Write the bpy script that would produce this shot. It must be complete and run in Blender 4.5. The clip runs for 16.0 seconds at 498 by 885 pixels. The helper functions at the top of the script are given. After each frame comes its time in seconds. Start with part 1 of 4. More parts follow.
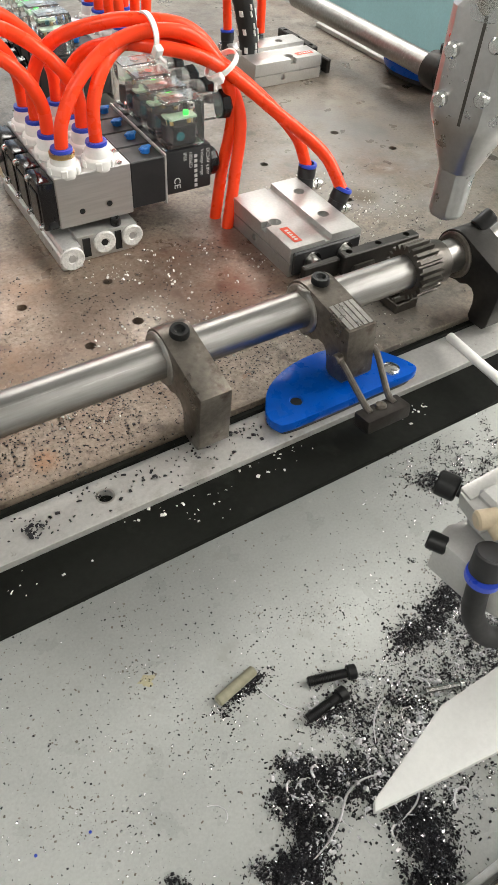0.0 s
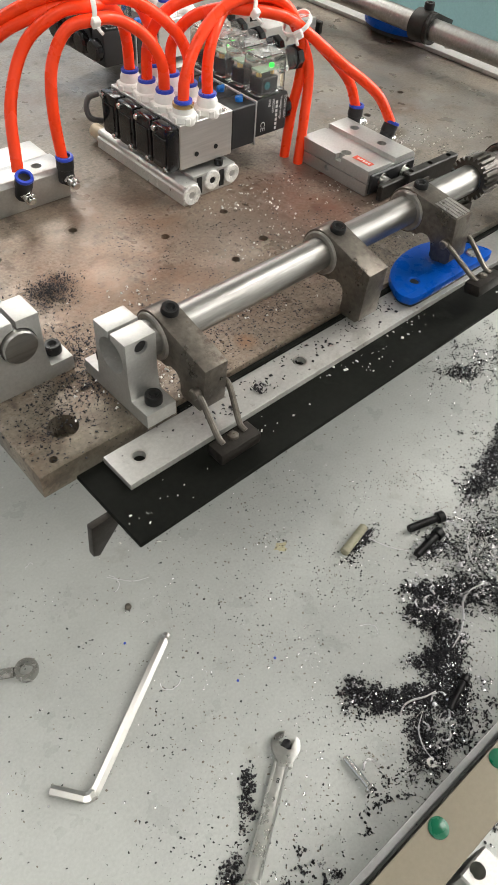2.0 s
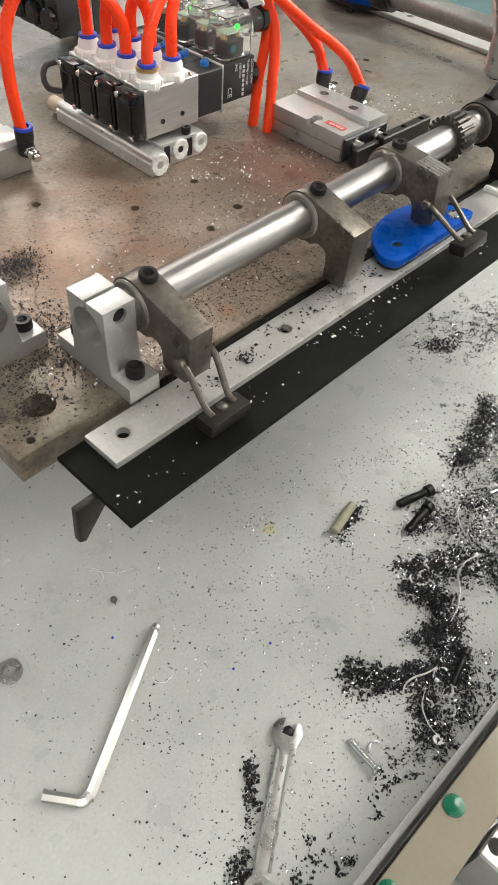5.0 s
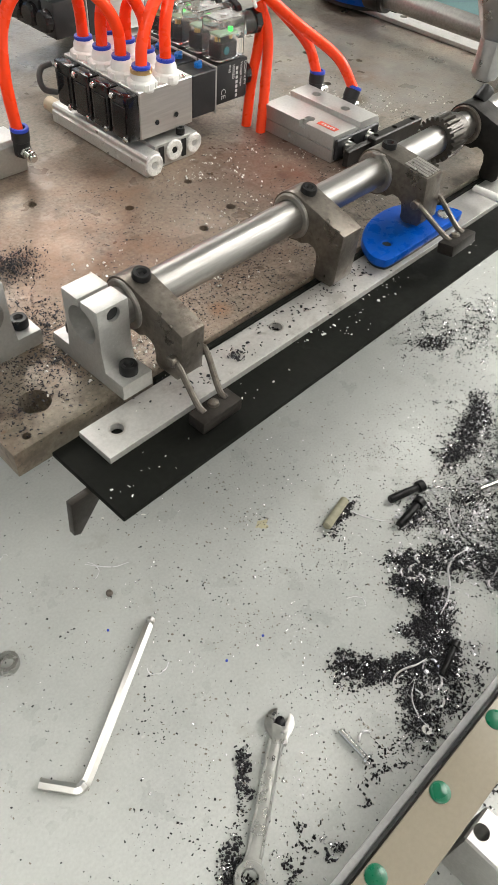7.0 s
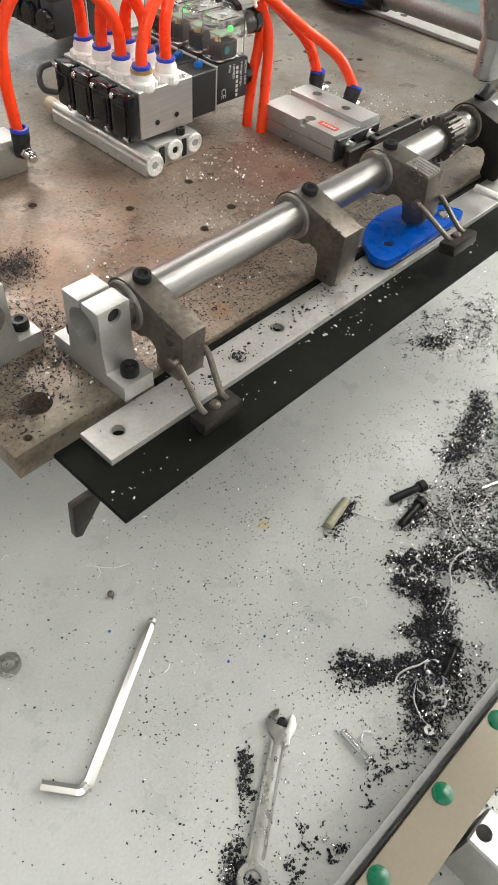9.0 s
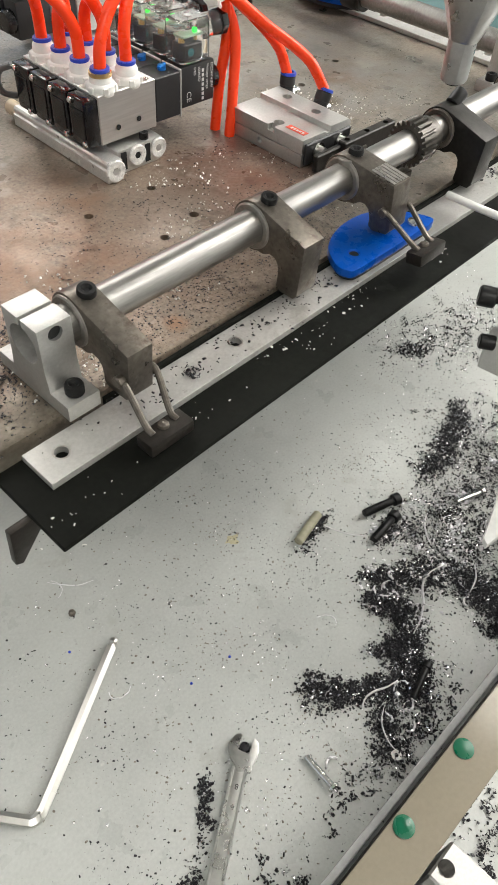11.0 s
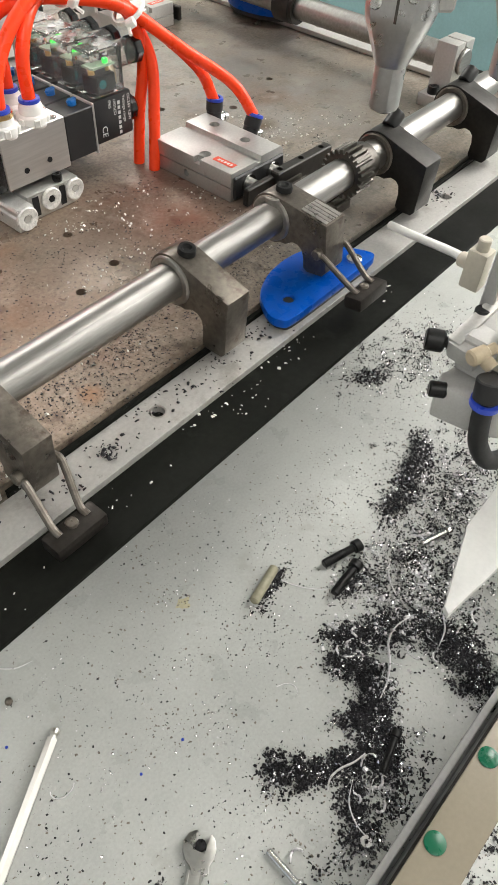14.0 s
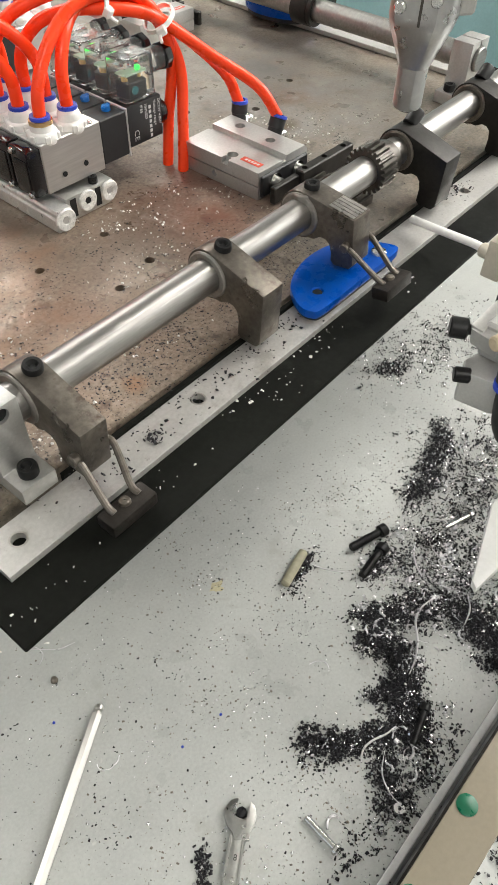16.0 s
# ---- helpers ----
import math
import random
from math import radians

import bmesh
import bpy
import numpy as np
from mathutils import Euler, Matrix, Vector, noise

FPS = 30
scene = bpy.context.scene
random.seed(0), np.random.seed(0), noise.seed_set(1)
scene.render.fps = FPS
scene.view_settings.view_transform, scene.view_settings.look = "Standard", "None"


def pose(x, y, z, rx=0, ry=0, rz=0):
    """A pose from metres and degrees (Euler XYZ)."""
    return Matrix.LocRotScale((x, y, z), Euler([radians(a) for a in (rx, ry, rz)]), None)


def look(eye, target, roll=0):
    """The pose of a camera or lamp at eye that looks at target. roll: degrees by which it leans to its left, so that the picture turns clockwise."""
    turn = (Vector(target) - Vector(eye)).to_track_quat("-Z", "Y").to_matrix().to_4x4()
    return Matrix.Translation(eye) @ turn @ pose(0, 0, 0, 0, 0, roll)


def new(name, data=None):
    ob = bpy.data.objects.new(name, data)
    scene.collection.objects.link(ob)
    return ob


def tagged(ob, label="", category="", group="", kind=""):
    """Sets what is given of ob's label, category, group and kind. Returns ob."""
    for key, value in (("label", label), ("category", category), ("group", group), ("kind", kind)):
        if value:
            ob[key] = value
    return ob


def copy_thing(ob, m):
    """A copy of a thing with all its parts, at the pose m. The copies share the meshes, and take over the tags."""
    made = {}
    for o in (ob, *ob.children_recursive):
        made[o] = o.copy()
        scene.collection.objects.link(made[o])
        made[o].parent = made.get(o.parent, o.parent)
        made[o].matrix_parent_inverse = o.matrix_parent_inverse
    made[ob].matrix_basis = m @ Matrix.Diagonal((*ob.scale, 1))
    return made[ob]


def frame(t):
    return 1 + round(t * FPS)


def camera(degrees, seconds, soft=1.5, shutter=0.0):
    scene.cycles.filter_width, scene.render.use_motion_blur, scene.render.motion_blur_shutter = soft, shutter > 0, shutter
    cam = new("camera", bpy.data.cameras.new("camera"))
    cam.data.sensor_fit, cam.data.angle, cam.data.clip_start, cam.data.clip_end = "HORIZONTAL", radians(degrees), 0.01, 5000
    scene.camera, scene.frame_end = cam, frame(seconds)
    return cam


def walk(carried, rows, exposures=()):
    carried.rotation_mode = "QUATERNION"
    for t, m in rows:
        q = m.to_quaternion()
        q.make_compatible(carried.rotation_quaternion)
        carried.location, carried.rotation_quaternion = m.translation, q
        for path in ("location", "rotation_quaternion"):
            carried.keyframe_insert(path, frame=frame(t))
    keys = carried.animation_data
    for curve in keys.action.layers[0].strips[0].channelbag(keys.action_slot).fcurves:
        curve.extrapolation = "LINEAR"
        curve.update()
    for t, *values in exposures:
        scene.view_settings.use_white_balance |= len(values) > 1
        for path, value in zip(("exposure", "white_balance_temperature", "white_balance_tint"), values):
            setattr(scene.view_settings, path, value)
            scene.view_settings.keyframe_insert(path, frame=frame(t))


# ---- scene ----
cam = camera(38.87, 16.0)
PATH = [
    (0, (-0.0552, -0.1928, 0.4417), (0.3229, 0.3712, -0.2924), 4.09),
    (0.5, (-0.1305, -0.2128, 0.4427), (0.3371, 0.2772, -0.293), 7.65),
    (1, (-0.1742, -0.229, 0.4587), (0.2963, 0.2543, -0.2796), 5.28),
    (1.5, (-0.1866, -0.217, 0.4564), (0.2454, 0.2951, -0.286), 3.85),
    (2, (-0.2311, -0.1993, 0.4588), (0.2385, 0.278, -0.2839), 4.71),
    (2.5, (-0.2491, -0.1961, 0.4548), (0.2502, 0.2531, -0.286), 5.02),
    (3, (-0.243, -0.1911, 0.4458), (0.2598, 0.2541, -0.2952), 5.06),
    (3.5, (-0.2348, -0.189, 0.4389), (0.2671, 0.2555, -0.3031), 4.99),
    (6, (-0.2361, -0.1913, 0.4357), (0.2638, 0.2502, -0.3095), 4.95),
    (6.5, (-0.2332, -0.1985, 0.4405), (0.2673, 0.2413, -0.3052), 5.07),
    (7, (-0.2375, -0.1962, 0.4415), (0.2625, 0.2435, -0.3046), 5.01),
    (7.5, (-0.2372, -0.1965, 0.444), (0.2621, 0.2436, -0.3023), 4.96),
    (8, (-0.2379, -0.1964, 0.4454), (0.2614, 0.2431, -0.3012), 4.95),
    (10.5, (-0.2228, -0.1925, 0.4352), (0.2746, 0.2463, -0.3131), 4.77),
    (11, (-0.2089, -0.1981, 0.4398), (0.2903, 0.2375, -0.3093), 5.02),
    (11.5, (-0.1981, -0.1888, 0.4387), (0.3079, 0.2369, -0.3115), 5.22),
    (12, (-0.2017, -0.1806, 0.4418), (0.3111, 0.239, -0.3072), 5.41),
    (12.5, (-0.2041, -0.1767, 0.4452), (0.3116, 0.2422, -0.3023), 5.51),
    (13, (-0.1764, -0.1693, 0.4421), (0.3394, 0.249, -0.3055), 5.14),
    (13.5, (-0.165, -0.1714, 0.4407), (0.3507, 0.2457, -0.3076), 4.08),
    (14, (-0.1535, -0.1809, 0.4387), (0.3627, 0.2354, -0.3098), 3.35),
    (14.5, (-0.164, -0.1909, 0.4417), (0.3454, 0.2323, -0.3076), 2.15),
    (15, (-0.174, -0.1855, 0.4457), (0.3325, 0.2409, -0.3038), 1.70),
    (15.5, (-0.1783, -0.1846, 0.4477), (0.328, 0.2433, -0.301), 1.57),
    (16, (-0.1759, -0.1836, 0.4476), (0.3293, 0.2448, -0.3015), 1.46),
]
walk(cam, [(t, look(eye, target, roll)) for t, eye, target, roll in PATH],
     exposures=((0, -0.1), (1.5, -0.16), (2.5, -0.14), (3.7, -0.13), (6, 0.03), (8.2, 0.03), (10.5, -0.04), (13, -0.06), (16, -0.03)))

# ---- world and light ----
world = bpy.data.worlds.new("workshop_sky")
scene.world = world
world.use_nodes = True
wn = world.node_tree.nodes
sky = wn.new("ShaderNodeTexSky")
sky.sky_type, sky.sun_disc = "NISHITA", False
sky.sun_elevation, sky.sun_rotation = radians(40), radians(250)
world.node_tree.links.new(sky.outputs[0], wn["Background"].inputs[0])
wn["Background"].inputs[1].default_value = 0.1


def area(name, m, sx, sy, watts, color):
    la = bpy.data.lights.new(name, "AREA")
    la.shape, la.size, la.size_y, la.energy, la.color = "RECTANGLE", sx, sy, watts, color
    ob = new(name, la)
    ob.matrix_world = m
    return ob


WARM, COOL = (1.0, 0.965, 0.91), (0.93, 0.97, 1.0)
# unseen ceiling lamps, places and watts chosen to balance brightness
LAMPS = ((-1.3, -1.3), (2.0, -1.9), (2.2, -0.45), (-1.0, 2.4), (1.2, 2.6))
for (lx, ly), watts in zip(LAMPS, (12, 24, 58, 8, 52)):
    area("ceiling_fill", pose(lx, ly, 2.28), 1.9, 0.8, watts, WARM)
# unseen west window, added as weak fill from the left
area("wall_fill_light", look((-3.3, 0.9, 1.2), (0, 0.2, 0.1)), 1.7, 1.4, 3, COOL)
# unseen east window, added to grade the table brighter towards the right
area("wall_fill_light", look((3.9, -1.3, 1.75), (0.3, -0.1, 0.1)), 2.3, 1.1, 120, (1.0, 0.98, 0.95))
# unseen north window, added to put sheen on the far plate
area("wall_fill_light", look((2.2, 4.3, 1.55), (0.3, 0.2, 0.2)), 3.0, 1.3, 14, COOL)

# ---- materials ----


def mat(name, col, rough=0.5, metal=0.0, grain=220.0, var=0.12, big=9.0, bigvar=0.15, bump=0.08, stain=None,
        stain_at=0.6, stain_scale=14.0, rvar=0.12, stretch=None, trans=0.0, coat=0.0, rand=0.0, ior=1.45, emit=None, patches=()):
    """A procedural surface: base colour with fine grain and broad blotches, an optional stain, roughness variation and relief."""
    m = bpy.data.materials.new(name)
    m.use_nodes = True
    nt = m.node_tree
    n, ln, b = nt.nodes, nt.links, nt.nodes["Principled BSDF"]
    tc = n.new("ShaderNodeTexCoord")
    mp = n.new("ShaderNodeMapping")
    mp.inputs["Scale"].default_value = stretch or (1, 1, 1)
    ln.new(tc.outputs["Object"], mp.inputs[0])

    def nz(scale, detail=4.0, rough_n=0.6):
        t = n.new("ShaderNodeTexNoise")
        t.inputs["Scale"].default_value, t.inputs["Detail"].default_value, t.inputs["Roughness"].default_value = scale, detail, rough_n
        ln.new(mp.outputs[0], t.inputs["Vector"])
        return t.outputs[0]

    def ramp(sock, lo, hi, a, c):
        r = n.new("ShaderNodeMapRange")
        for i, v in enumerate((lo, hi, a, c)):
            r.inputs[1 + i].default_value = v
        ln.new(sock, r.inputs[0])
        return r.outputs[0]

    def math_(op, a, c):
        k = n.new("ShaderNodeMath")
        k.operation = op
        for i, v in enumerate((a, c)):
            if isinstance(v, (int, float)):
                k.inputs[i].default_value = v
            else:
                ln.new(v, k.inputs[i])
        return k.outputs[0]

    fine, broad = nz(grain), nz(big, 5.0)
    val = math_("MULTIPLY", ramp(fine, 0.3, 0.7, 1 - var, 1 + var), ramp(broad, 0.3, 0.7, 1 - bigvar, 1 + bigvar))
    if rand:
        oi = n.new("ShaderNodeObjectInfo")
        val = math_("MULTIPLY", val, ramp(oi.outputs["Random"], 0, 1, 1 - rand, 1 + rand))
    hsv = n.new("ShaderNodeHueSaturation")
    hsv.inputs["Color"].default_value = (*col, 1)
    ln.new(val, hsv.inputs["Value"])
    out = hsv.outputs[0]
    for sc, at_, scale in (stain or ()):
        mx = n.new("ShaderNodeMix")
        mx.data_type = "RGBA"
        ln.new(ramp(nz(scale, 6.0, 0.65), at_, at_ + 0.1, 0, 0.8), mx.inputs[0])
        ln.new(out, mx.inputs[6])
        mx.inputs[7].default_value = (*sc, 1)
        out = mx.outputs[2]
    for pc, px, py, pr, amount in patches:
        dist = n.new("ShaderNodeVectorMath")
        dist.operation = "DISTANCE"
        ln.new(tc.outputs["Object"], dist.inputs[0])
        dist.inputs[1].default_value = (px, py, 0)
        mk = math_("MULTIPLY", ramp(dist.outputs["Value"], pr * 0.35, pr, amount, 0), ramp(nz(18, 6.0, 0.7), 0.36, 0.62, 0.1, 1))
        mx = n.new("ShaderNodeMix")
        mx.data_type = "RGBA"
        ln.new(mk, mx.inputs[0])
        ln.new(out, mx.inputs[6])
        mx.inputs[7].default_value = (*pc, 1)
        out = mx.outputs[2]
    ln.new(out, b.inputs["Base Color"])
    ln.new(ramp(nz(big * 3), 0.3, 0.7, max(0.02, rough - rvar), min(1, rough + rvar)), b.inputs["Roughness"])
    b.inputs["Metallic"].default_value = metal
    b.inputs["IOR"].default_value = ior
    b.inputs["Transmission Weight"].default_value = trans
    b.inputs["Coat Weight"].default_value = coat
    if emit:
        b.inputs["Emission Color"].default_value = (*emit[0], 1)
        b.inputs["Emission Strength"].default_value = emit[1]
    if bump:
        bp = n.new("ShaderNodeBump")
        bp.inputs["Strength"].default_value, bp.inputs["Distance"].default_value = bump, 0.0006
        ln.new(fine, bp.inputs["Height"])
        ln.new(bp.outputs[0], b.inputs["Normal"])
    return m


M_TABLE = mat("grey_paint", (0.46, 0.472, 0.45), 0.34, 0, 500, 0.06, 9, 0.12, 0.06, stain=(((0.40, 0.40, 0.37), 0.60, 24), ((0.30, 0.30, 0.28), 0.66, 160), ((0.62, 0.61, 0.57), 0.66, 90), ((0.26, 0.26, 0.26), 0.69, 420)))
# grey far patch: differing steel tone plus glare put into the colour
M_PLATE = mat("oily_steel_plate", (0.215, 0.18, 0.142), 0.36, 0.3, 420, 0.34, 13, 0.34, 0.25,
              stain=(((0.15, 0.085, 0.055), 0.56, 7.5), ((0.07, 0.056, 0.044), 0.55, 60), ((0.05, 0.042, 0.035), 0.58, 230), ((0.33, 0.30, 0.255), 0.57, 34), ((0.36, 0.33, 0.28), 0.62, 150), ((0.21, 0.10, 0.045), 0.64, 90), ((0.17, 0.08, 0.03), 0.71, 26)),
              patches=(((0.25, 0.135, 0.078), 0.0, 0.12, 0.14, 0.62), ((0.27, 0.165, 0.10), -0.06, 0.09, 0.07, 0.5), ((0.19, 0.07, 0.04), 0.15, 0.13, 0.08, 0.85), ((0.22, 0.205, 0.18), 0.05, 0.105, 0.06, 0.5), ((0.10, 0.085, 0.06), -0.13, 0.03, 0.07, 0.7), ((0.26, 0.12, 0.045), -0.016, 0.028, 0.009, 1.0), ((0.26, 0.255, 0.24), 0.29, 0.2, 0.17, 0.8), ((0.25, 0.245, 0.23), 0.2, 0.06, 0.07, 0.6), ((0.07, 0.07, 0.065), 0.335, 0.235, 0.05, 0.6), ((0.09, 0.06, 0.03), 0.262, 0.16, 0.016, 0.9)))
M_PEDGE = mat("cut_steel_edge", (0.16, 0.135, 0.11), 0.55, 0.4, 300, 0.2, 20, 0.25, 0.15)
M_STRIP = mat("ground_steel", (0.54, 0.53, 0.505), 0.42, 0.5, 500, 0.08, 14, 0.12, 0.05, stain=(((0.36, 0.34, 0.31), 0.58, 34), ((0.30, 0.28, 0.25), 0.64, 190)))
M_BLACK = mat("black_oxide_bar", (0.0075, 0.008, 0.0065), 0.66, 0, 300, 0.2, 10, 0.25, 0.06, stain=(((0.02, 0.021, 0.018), 0.60, 26), ((0.04, 0.04, 0.035), 0.70, 120)), ior=1.18)
M_ALU = mat("machined_aluminium", (0.53, 0.525, 0.505), 0.44, 0.8, 600, 0.07, 16, 0.10, 0.06, rand=0.04, stain=(((0.36, 0.35, 0.33), 0.64, 70), ((0.70, 0.69, 0.67), 0.66, 190)))
M_ALUB = mat("brushed_aluminium", (0.60, 0.595, 0.58), 0.36, 0.8, 260, 0.10, 12, 0.06, 0.10, stretch=(0.12, 1, 1.8))
M_SAT = mat("satin_anodised", (0.52, 0.515, 0.50), 0.45, 0.6, 700, 0.05, 10, 0.05, 0.04)
M_SHAFT = mat("polished_shaft", (0.325, 0.317, 0.302), 0.38, 1.0, 420, 0.14, 30, 0.12, 0.05, rvar=0.08, stretch=(0.06, 1, 1), stain=(((0.27, 0.25, 0.225), 0.60, 110), ((0.60, 0.585, 0.56), 0.62, 260)))
M_CAST = mat("raw_steel_arm", (0.165, 0.146, 0.124), 0.36, 0.75, 350, 0.2, 24, 0.34, 0.2, stain=(((0.07, 0.048, 0.034), 0.56, 50), ((0.32, 0.295, 0.265), 0.61, 70), ((0.05, 0.04, 0.03), 0.66, 160)))
M_CASTD = mat("dark_blued_arm", (0.03, 0.028, 0.025), 0.42, 0.6, 350, 0.14, 22, 0.25, 0.12)
M_WEAR = mat("worn_bright_steel", (0.46, 0.44, 0.41), 0.33, 0.9, 300, 0.15, 40, 0.15, 0.1)
M_FOOT = mat("oily_dark_steel", (0.036, 0.031, 0.027), 0.45, 0.6, 350, 0.2, 24, 0.3, 0.2, stain=(((0.12, 0.10, 0.085), 0.62, 70),))
M_SLEEVE = mat("turned_sleeve", (0.33, 0.315, 0.29), 0.42, 0.85, 300, 0.12, 40, 0.15, 0.08)
M_SOCK = mat("black_cap_screw", (0.018, 0.018, 0.018), 0.38, 0.5, 400, 0.1, 50, 0.1, 0.05)
# flat black that puts shade into holes, slots and sockets
M_DARK = mat("hole_black", (0.008, 0.008, 0.008), 0.7, 0, 300, 0.1, 30, 0.1, 0)
M_GEAR = mat("gear_steel", (0.105, 0.096, 0.084), 0.42, 0.85, 350, 0.12, 40, 0.2, 0.1, stain=(((0.08, 0.07, 0.06), 0.58, 70),))
M_BLUE = mat("blue_plastic", (0.0, 0.075, 0.43), 0.3, 0, 400, 0.08, 30, 0.10, 0.08, ior=1.3)
M_RUBB = mat("black_rubber", (0.015, 0.015, 0.015), 0.6, 0, 300, 0.1, 20, 0.15, 0.1)
M_BPLA = mat("black_plastic", (0.011, 0.011, 0.012), 0.13, 0, 500, 0.06, 20, 0.08, 0.03, rvar=0.08)
M_BMAT = mat("matte_black_plastic", (0.02, 0.02, 0.021), 0.45, 0, 700, 0.08, 20, 0.1, 0.05)
M_ORANGE = mat("orange_tube", (1.0, 0.062, 0.012), 0.3, 0, 300, 0.03, 9, 0.05, 0.02, coat=0.08, ior=1.36)
M_WHITE = mat("white_plastic", (0.80, 0.79, 0.76), 0.4, 0, 500, 0.04, 30, 0.06, 0.05)
M_RAIL = mat("clean_extrusion", (0.66, 0.655, 0.635), 0.36, 0.6, 600, 0.10, 24, 0.14, 0.06, stain=(((0.36, 0.35, 0.33), 0.60, 60), ((0.22, 0.21, 0.2), 0.66, 220), ((0.85, 0.84, 0.82), 0.63, 140)))
M_SEAL = mat("white_sealed_plug", (0.74, 0.73, 0.70), 0.45, 0.2, 900, 0.15, 160, 0.3, 0.3, stain=(((0.25, 0.24, 0.22), 0.62, 420),))
M_BLUER = mat("blue_ring", (0.03, 0.07, 0.50), 0.35, 0, 400, 0.05, 30, 0.05, 0.02)
M_BTN = mat("blue_button", (0.01, 0.15, 0.52), 0.35, 0, 400, 0.05, 30, 0.05, 0.02)
M_BRASS = mat("brass", (0.72, 0.52, 0.24), 0.32, 0.9, 300, 0.1, 40, 0.1, 0.05)
M_CLEAR = mat("clear_plastic", (0.97, 0.98, 0.97), 0.03, 0, 300, 0.02, 20, 0.02, 0.0, trans=0.96, ior=1.12, rvar=0.02, coat=0.15)
M_TUBECL = mat("clear_tube", (0.90, 0.92, 0.91), 0.12, 0, 300, 0.02, 20, 0.02, 0.02, trans=0.88, ior=1.2, rvar=0.05)
M_GREENL = mat("green_led", (0.05, 0.6, 0.08), 0.4, 0, 300, 0.02, 20, 0.02, 0, emit=((0.02, 1.0, 0.06), 1.6))
M_CHROME = mat("chrome_steel", (0.66, 0.66, 0.64), 0.2, 1.0, 300, 0.03, 30, 0.04, 0.02, rvar=0.04)
M_HEXK = mat("hex_key_steel", (0.62, 0.61, 0.575), 0.29, 1.0, 300, 0.02, 15, 0.03, 0.0, rvar=0.01)
M_CREAM = mat("cream_cover", (0.21, 0.185, 0.14), 0.14, 0, 400, 0.04, 6, 0.06, 0.01, rvar=0.05)
M_GREEN = mat("green_cap", (0.0, 0.085, 0.04), 0.3, 0, 400, 0.06, 30, 0.08, 0.03)
M_RED = mat("red_sticker", (0.62, 0.08, 0.04), 0.45, 0, 400, 0.06, 30, 0.1, 0.02)
M_INK = mat("white_ink", (0.6, 0.6, 0.58), 0.5, 0, 400, 0.08, 30, 0.1, 0)
M_TEALI = mat("teal_terminal", (0.02, 0.16, 0.18), 0.4, 0, 400, 0.06, 30, 0.1, 0)
M_BOARD = mat("circuit_board", (0.42, 0.55, 0.42), 0.45, 0, 400, 0.08, 30, 0.1, 0)
M_CHIPD = mat("dark_swarf", (0.02, 0.019, 0.022), 0.36, 0.4, 300, 0.3, 60, 0.4, 0)
M_CHIPB = mat("bright_swarf", (0.66, 0.655, 0.67), 0.24, 1.0, 300, 0.1, 60, 0.1, 0)
M_CRUMB = mat("brown_crumb", (0.22, 0.195, 0.165), 0.5, 0.3, 300, 0.3, 60, 0.4, 0)
M_GRIT = mat("white_grit", (0.78, 0.77, 0.72), 0.4, 0.2, 300, 0.1, 60, 0.1, 0)
M_NYLON = mat("yellowed_nylon", (0.30, 0.285, 0.20), 0.45, 0, 300, 0.1, 60, 0.1, 0.05)
M_TAN = mat("tan_plastic", (0.52, 0.43, 0.30), 0.4, 0, 300, 0.08, 60, 0.1, 0.03)
M_TEAL = mat("teal_paint", (0.34, 0.55, 0.57), 0.4, 0, 300, 0.05, 4, 0.08, 0.02)
M_WALL = mat("wall_paint", (0.62, 0.62, 0.60), 0.7, 0, 80, 0.03, 2, 0.05, 0.02)
M_FLOOR = mat("workshop_floor", (0.24, 0.25, 0.25), 0.5, 0, 60, 0.08, 2, 0.12, 0.04)
M_LAMP = mat("lamp_diffuser", (0.9, 0.9, 0.88), 0.5, 0, 80, 0.01, 2, 0.01, 0, emit=((1.0, 0.97, 0.92), 5.0))

# ---- builders, in millimetres ----
MM = 0.001


def mm(x, y, z, rx=0, ry=0, rz=0):
    return pose(x * MM, y * MM, z * MM, rx, ry, rz)


SKEW = pose(0, 0, 0, 0, 0, 1.2)


def bar(x, y, z, rx=0, ry=0, rz=0):
    """A pose along the shaft and its strip, which lie 1.2 degrees off the table's axes."""
    return SKEW @ mm(x, y, z, rx, ry, rz)


def thing(name, m, label, category, group="", kind=""):
    ob = new(name)
    ob.empty_display_size = 0.01
    ob.matrix_world = m
    return tagged(ob, label, category, group, kind)


def mesh_of(name, bm, material, smooth=35):
    bmesh.ops.recalc_face_normals(bm, faces=bm.faces)
    bmesh.ops.scale(bm, vec=(MM, MM, MM), verts=bm.verts)
    me = bpy.data.meshes.new(name)
    if smooth:
        for f in bm.faces:
            f.smooth = True
        for e in bm.edges:
            if len(e.link_faces) == 2 and e.calc_face_angle(0) > radians(smooth):
                e.smooth = False
    bm.to_mesh(me)
    bm.free()
    me.materials.append(material)
    return me


def part(name, bm, material, parent, label="", smooth=35):
    ob = new(name, mesh_of(name, bm, material, smooth))
    ob.parent = parent
    if label:
        ob["label"] = label
    return ob


def solo(name, bm, material, m, label, category, group="", kind="", smooth=35):
    ob = new(name, mesh_of(name, bm, material, smooth))
    ob.matrix_world = m
    return tagged(ob, label, category, group, kind)


def merged(*bms):
    out = bmesh.new()
    for b in bms:
        me = bpy.data.meshes.new("tmp")
        b.to_mesh(me)
        b.free()
        out.from_mesh(me)
        bpy.data.meshes.remove(me)
    return out


def moved(bm, m):
    """A bmesh turned and moved; m in millimetres."""
    bmesh.ops.transform(bm, matrix=m, verts=bm.verts)
    return bm


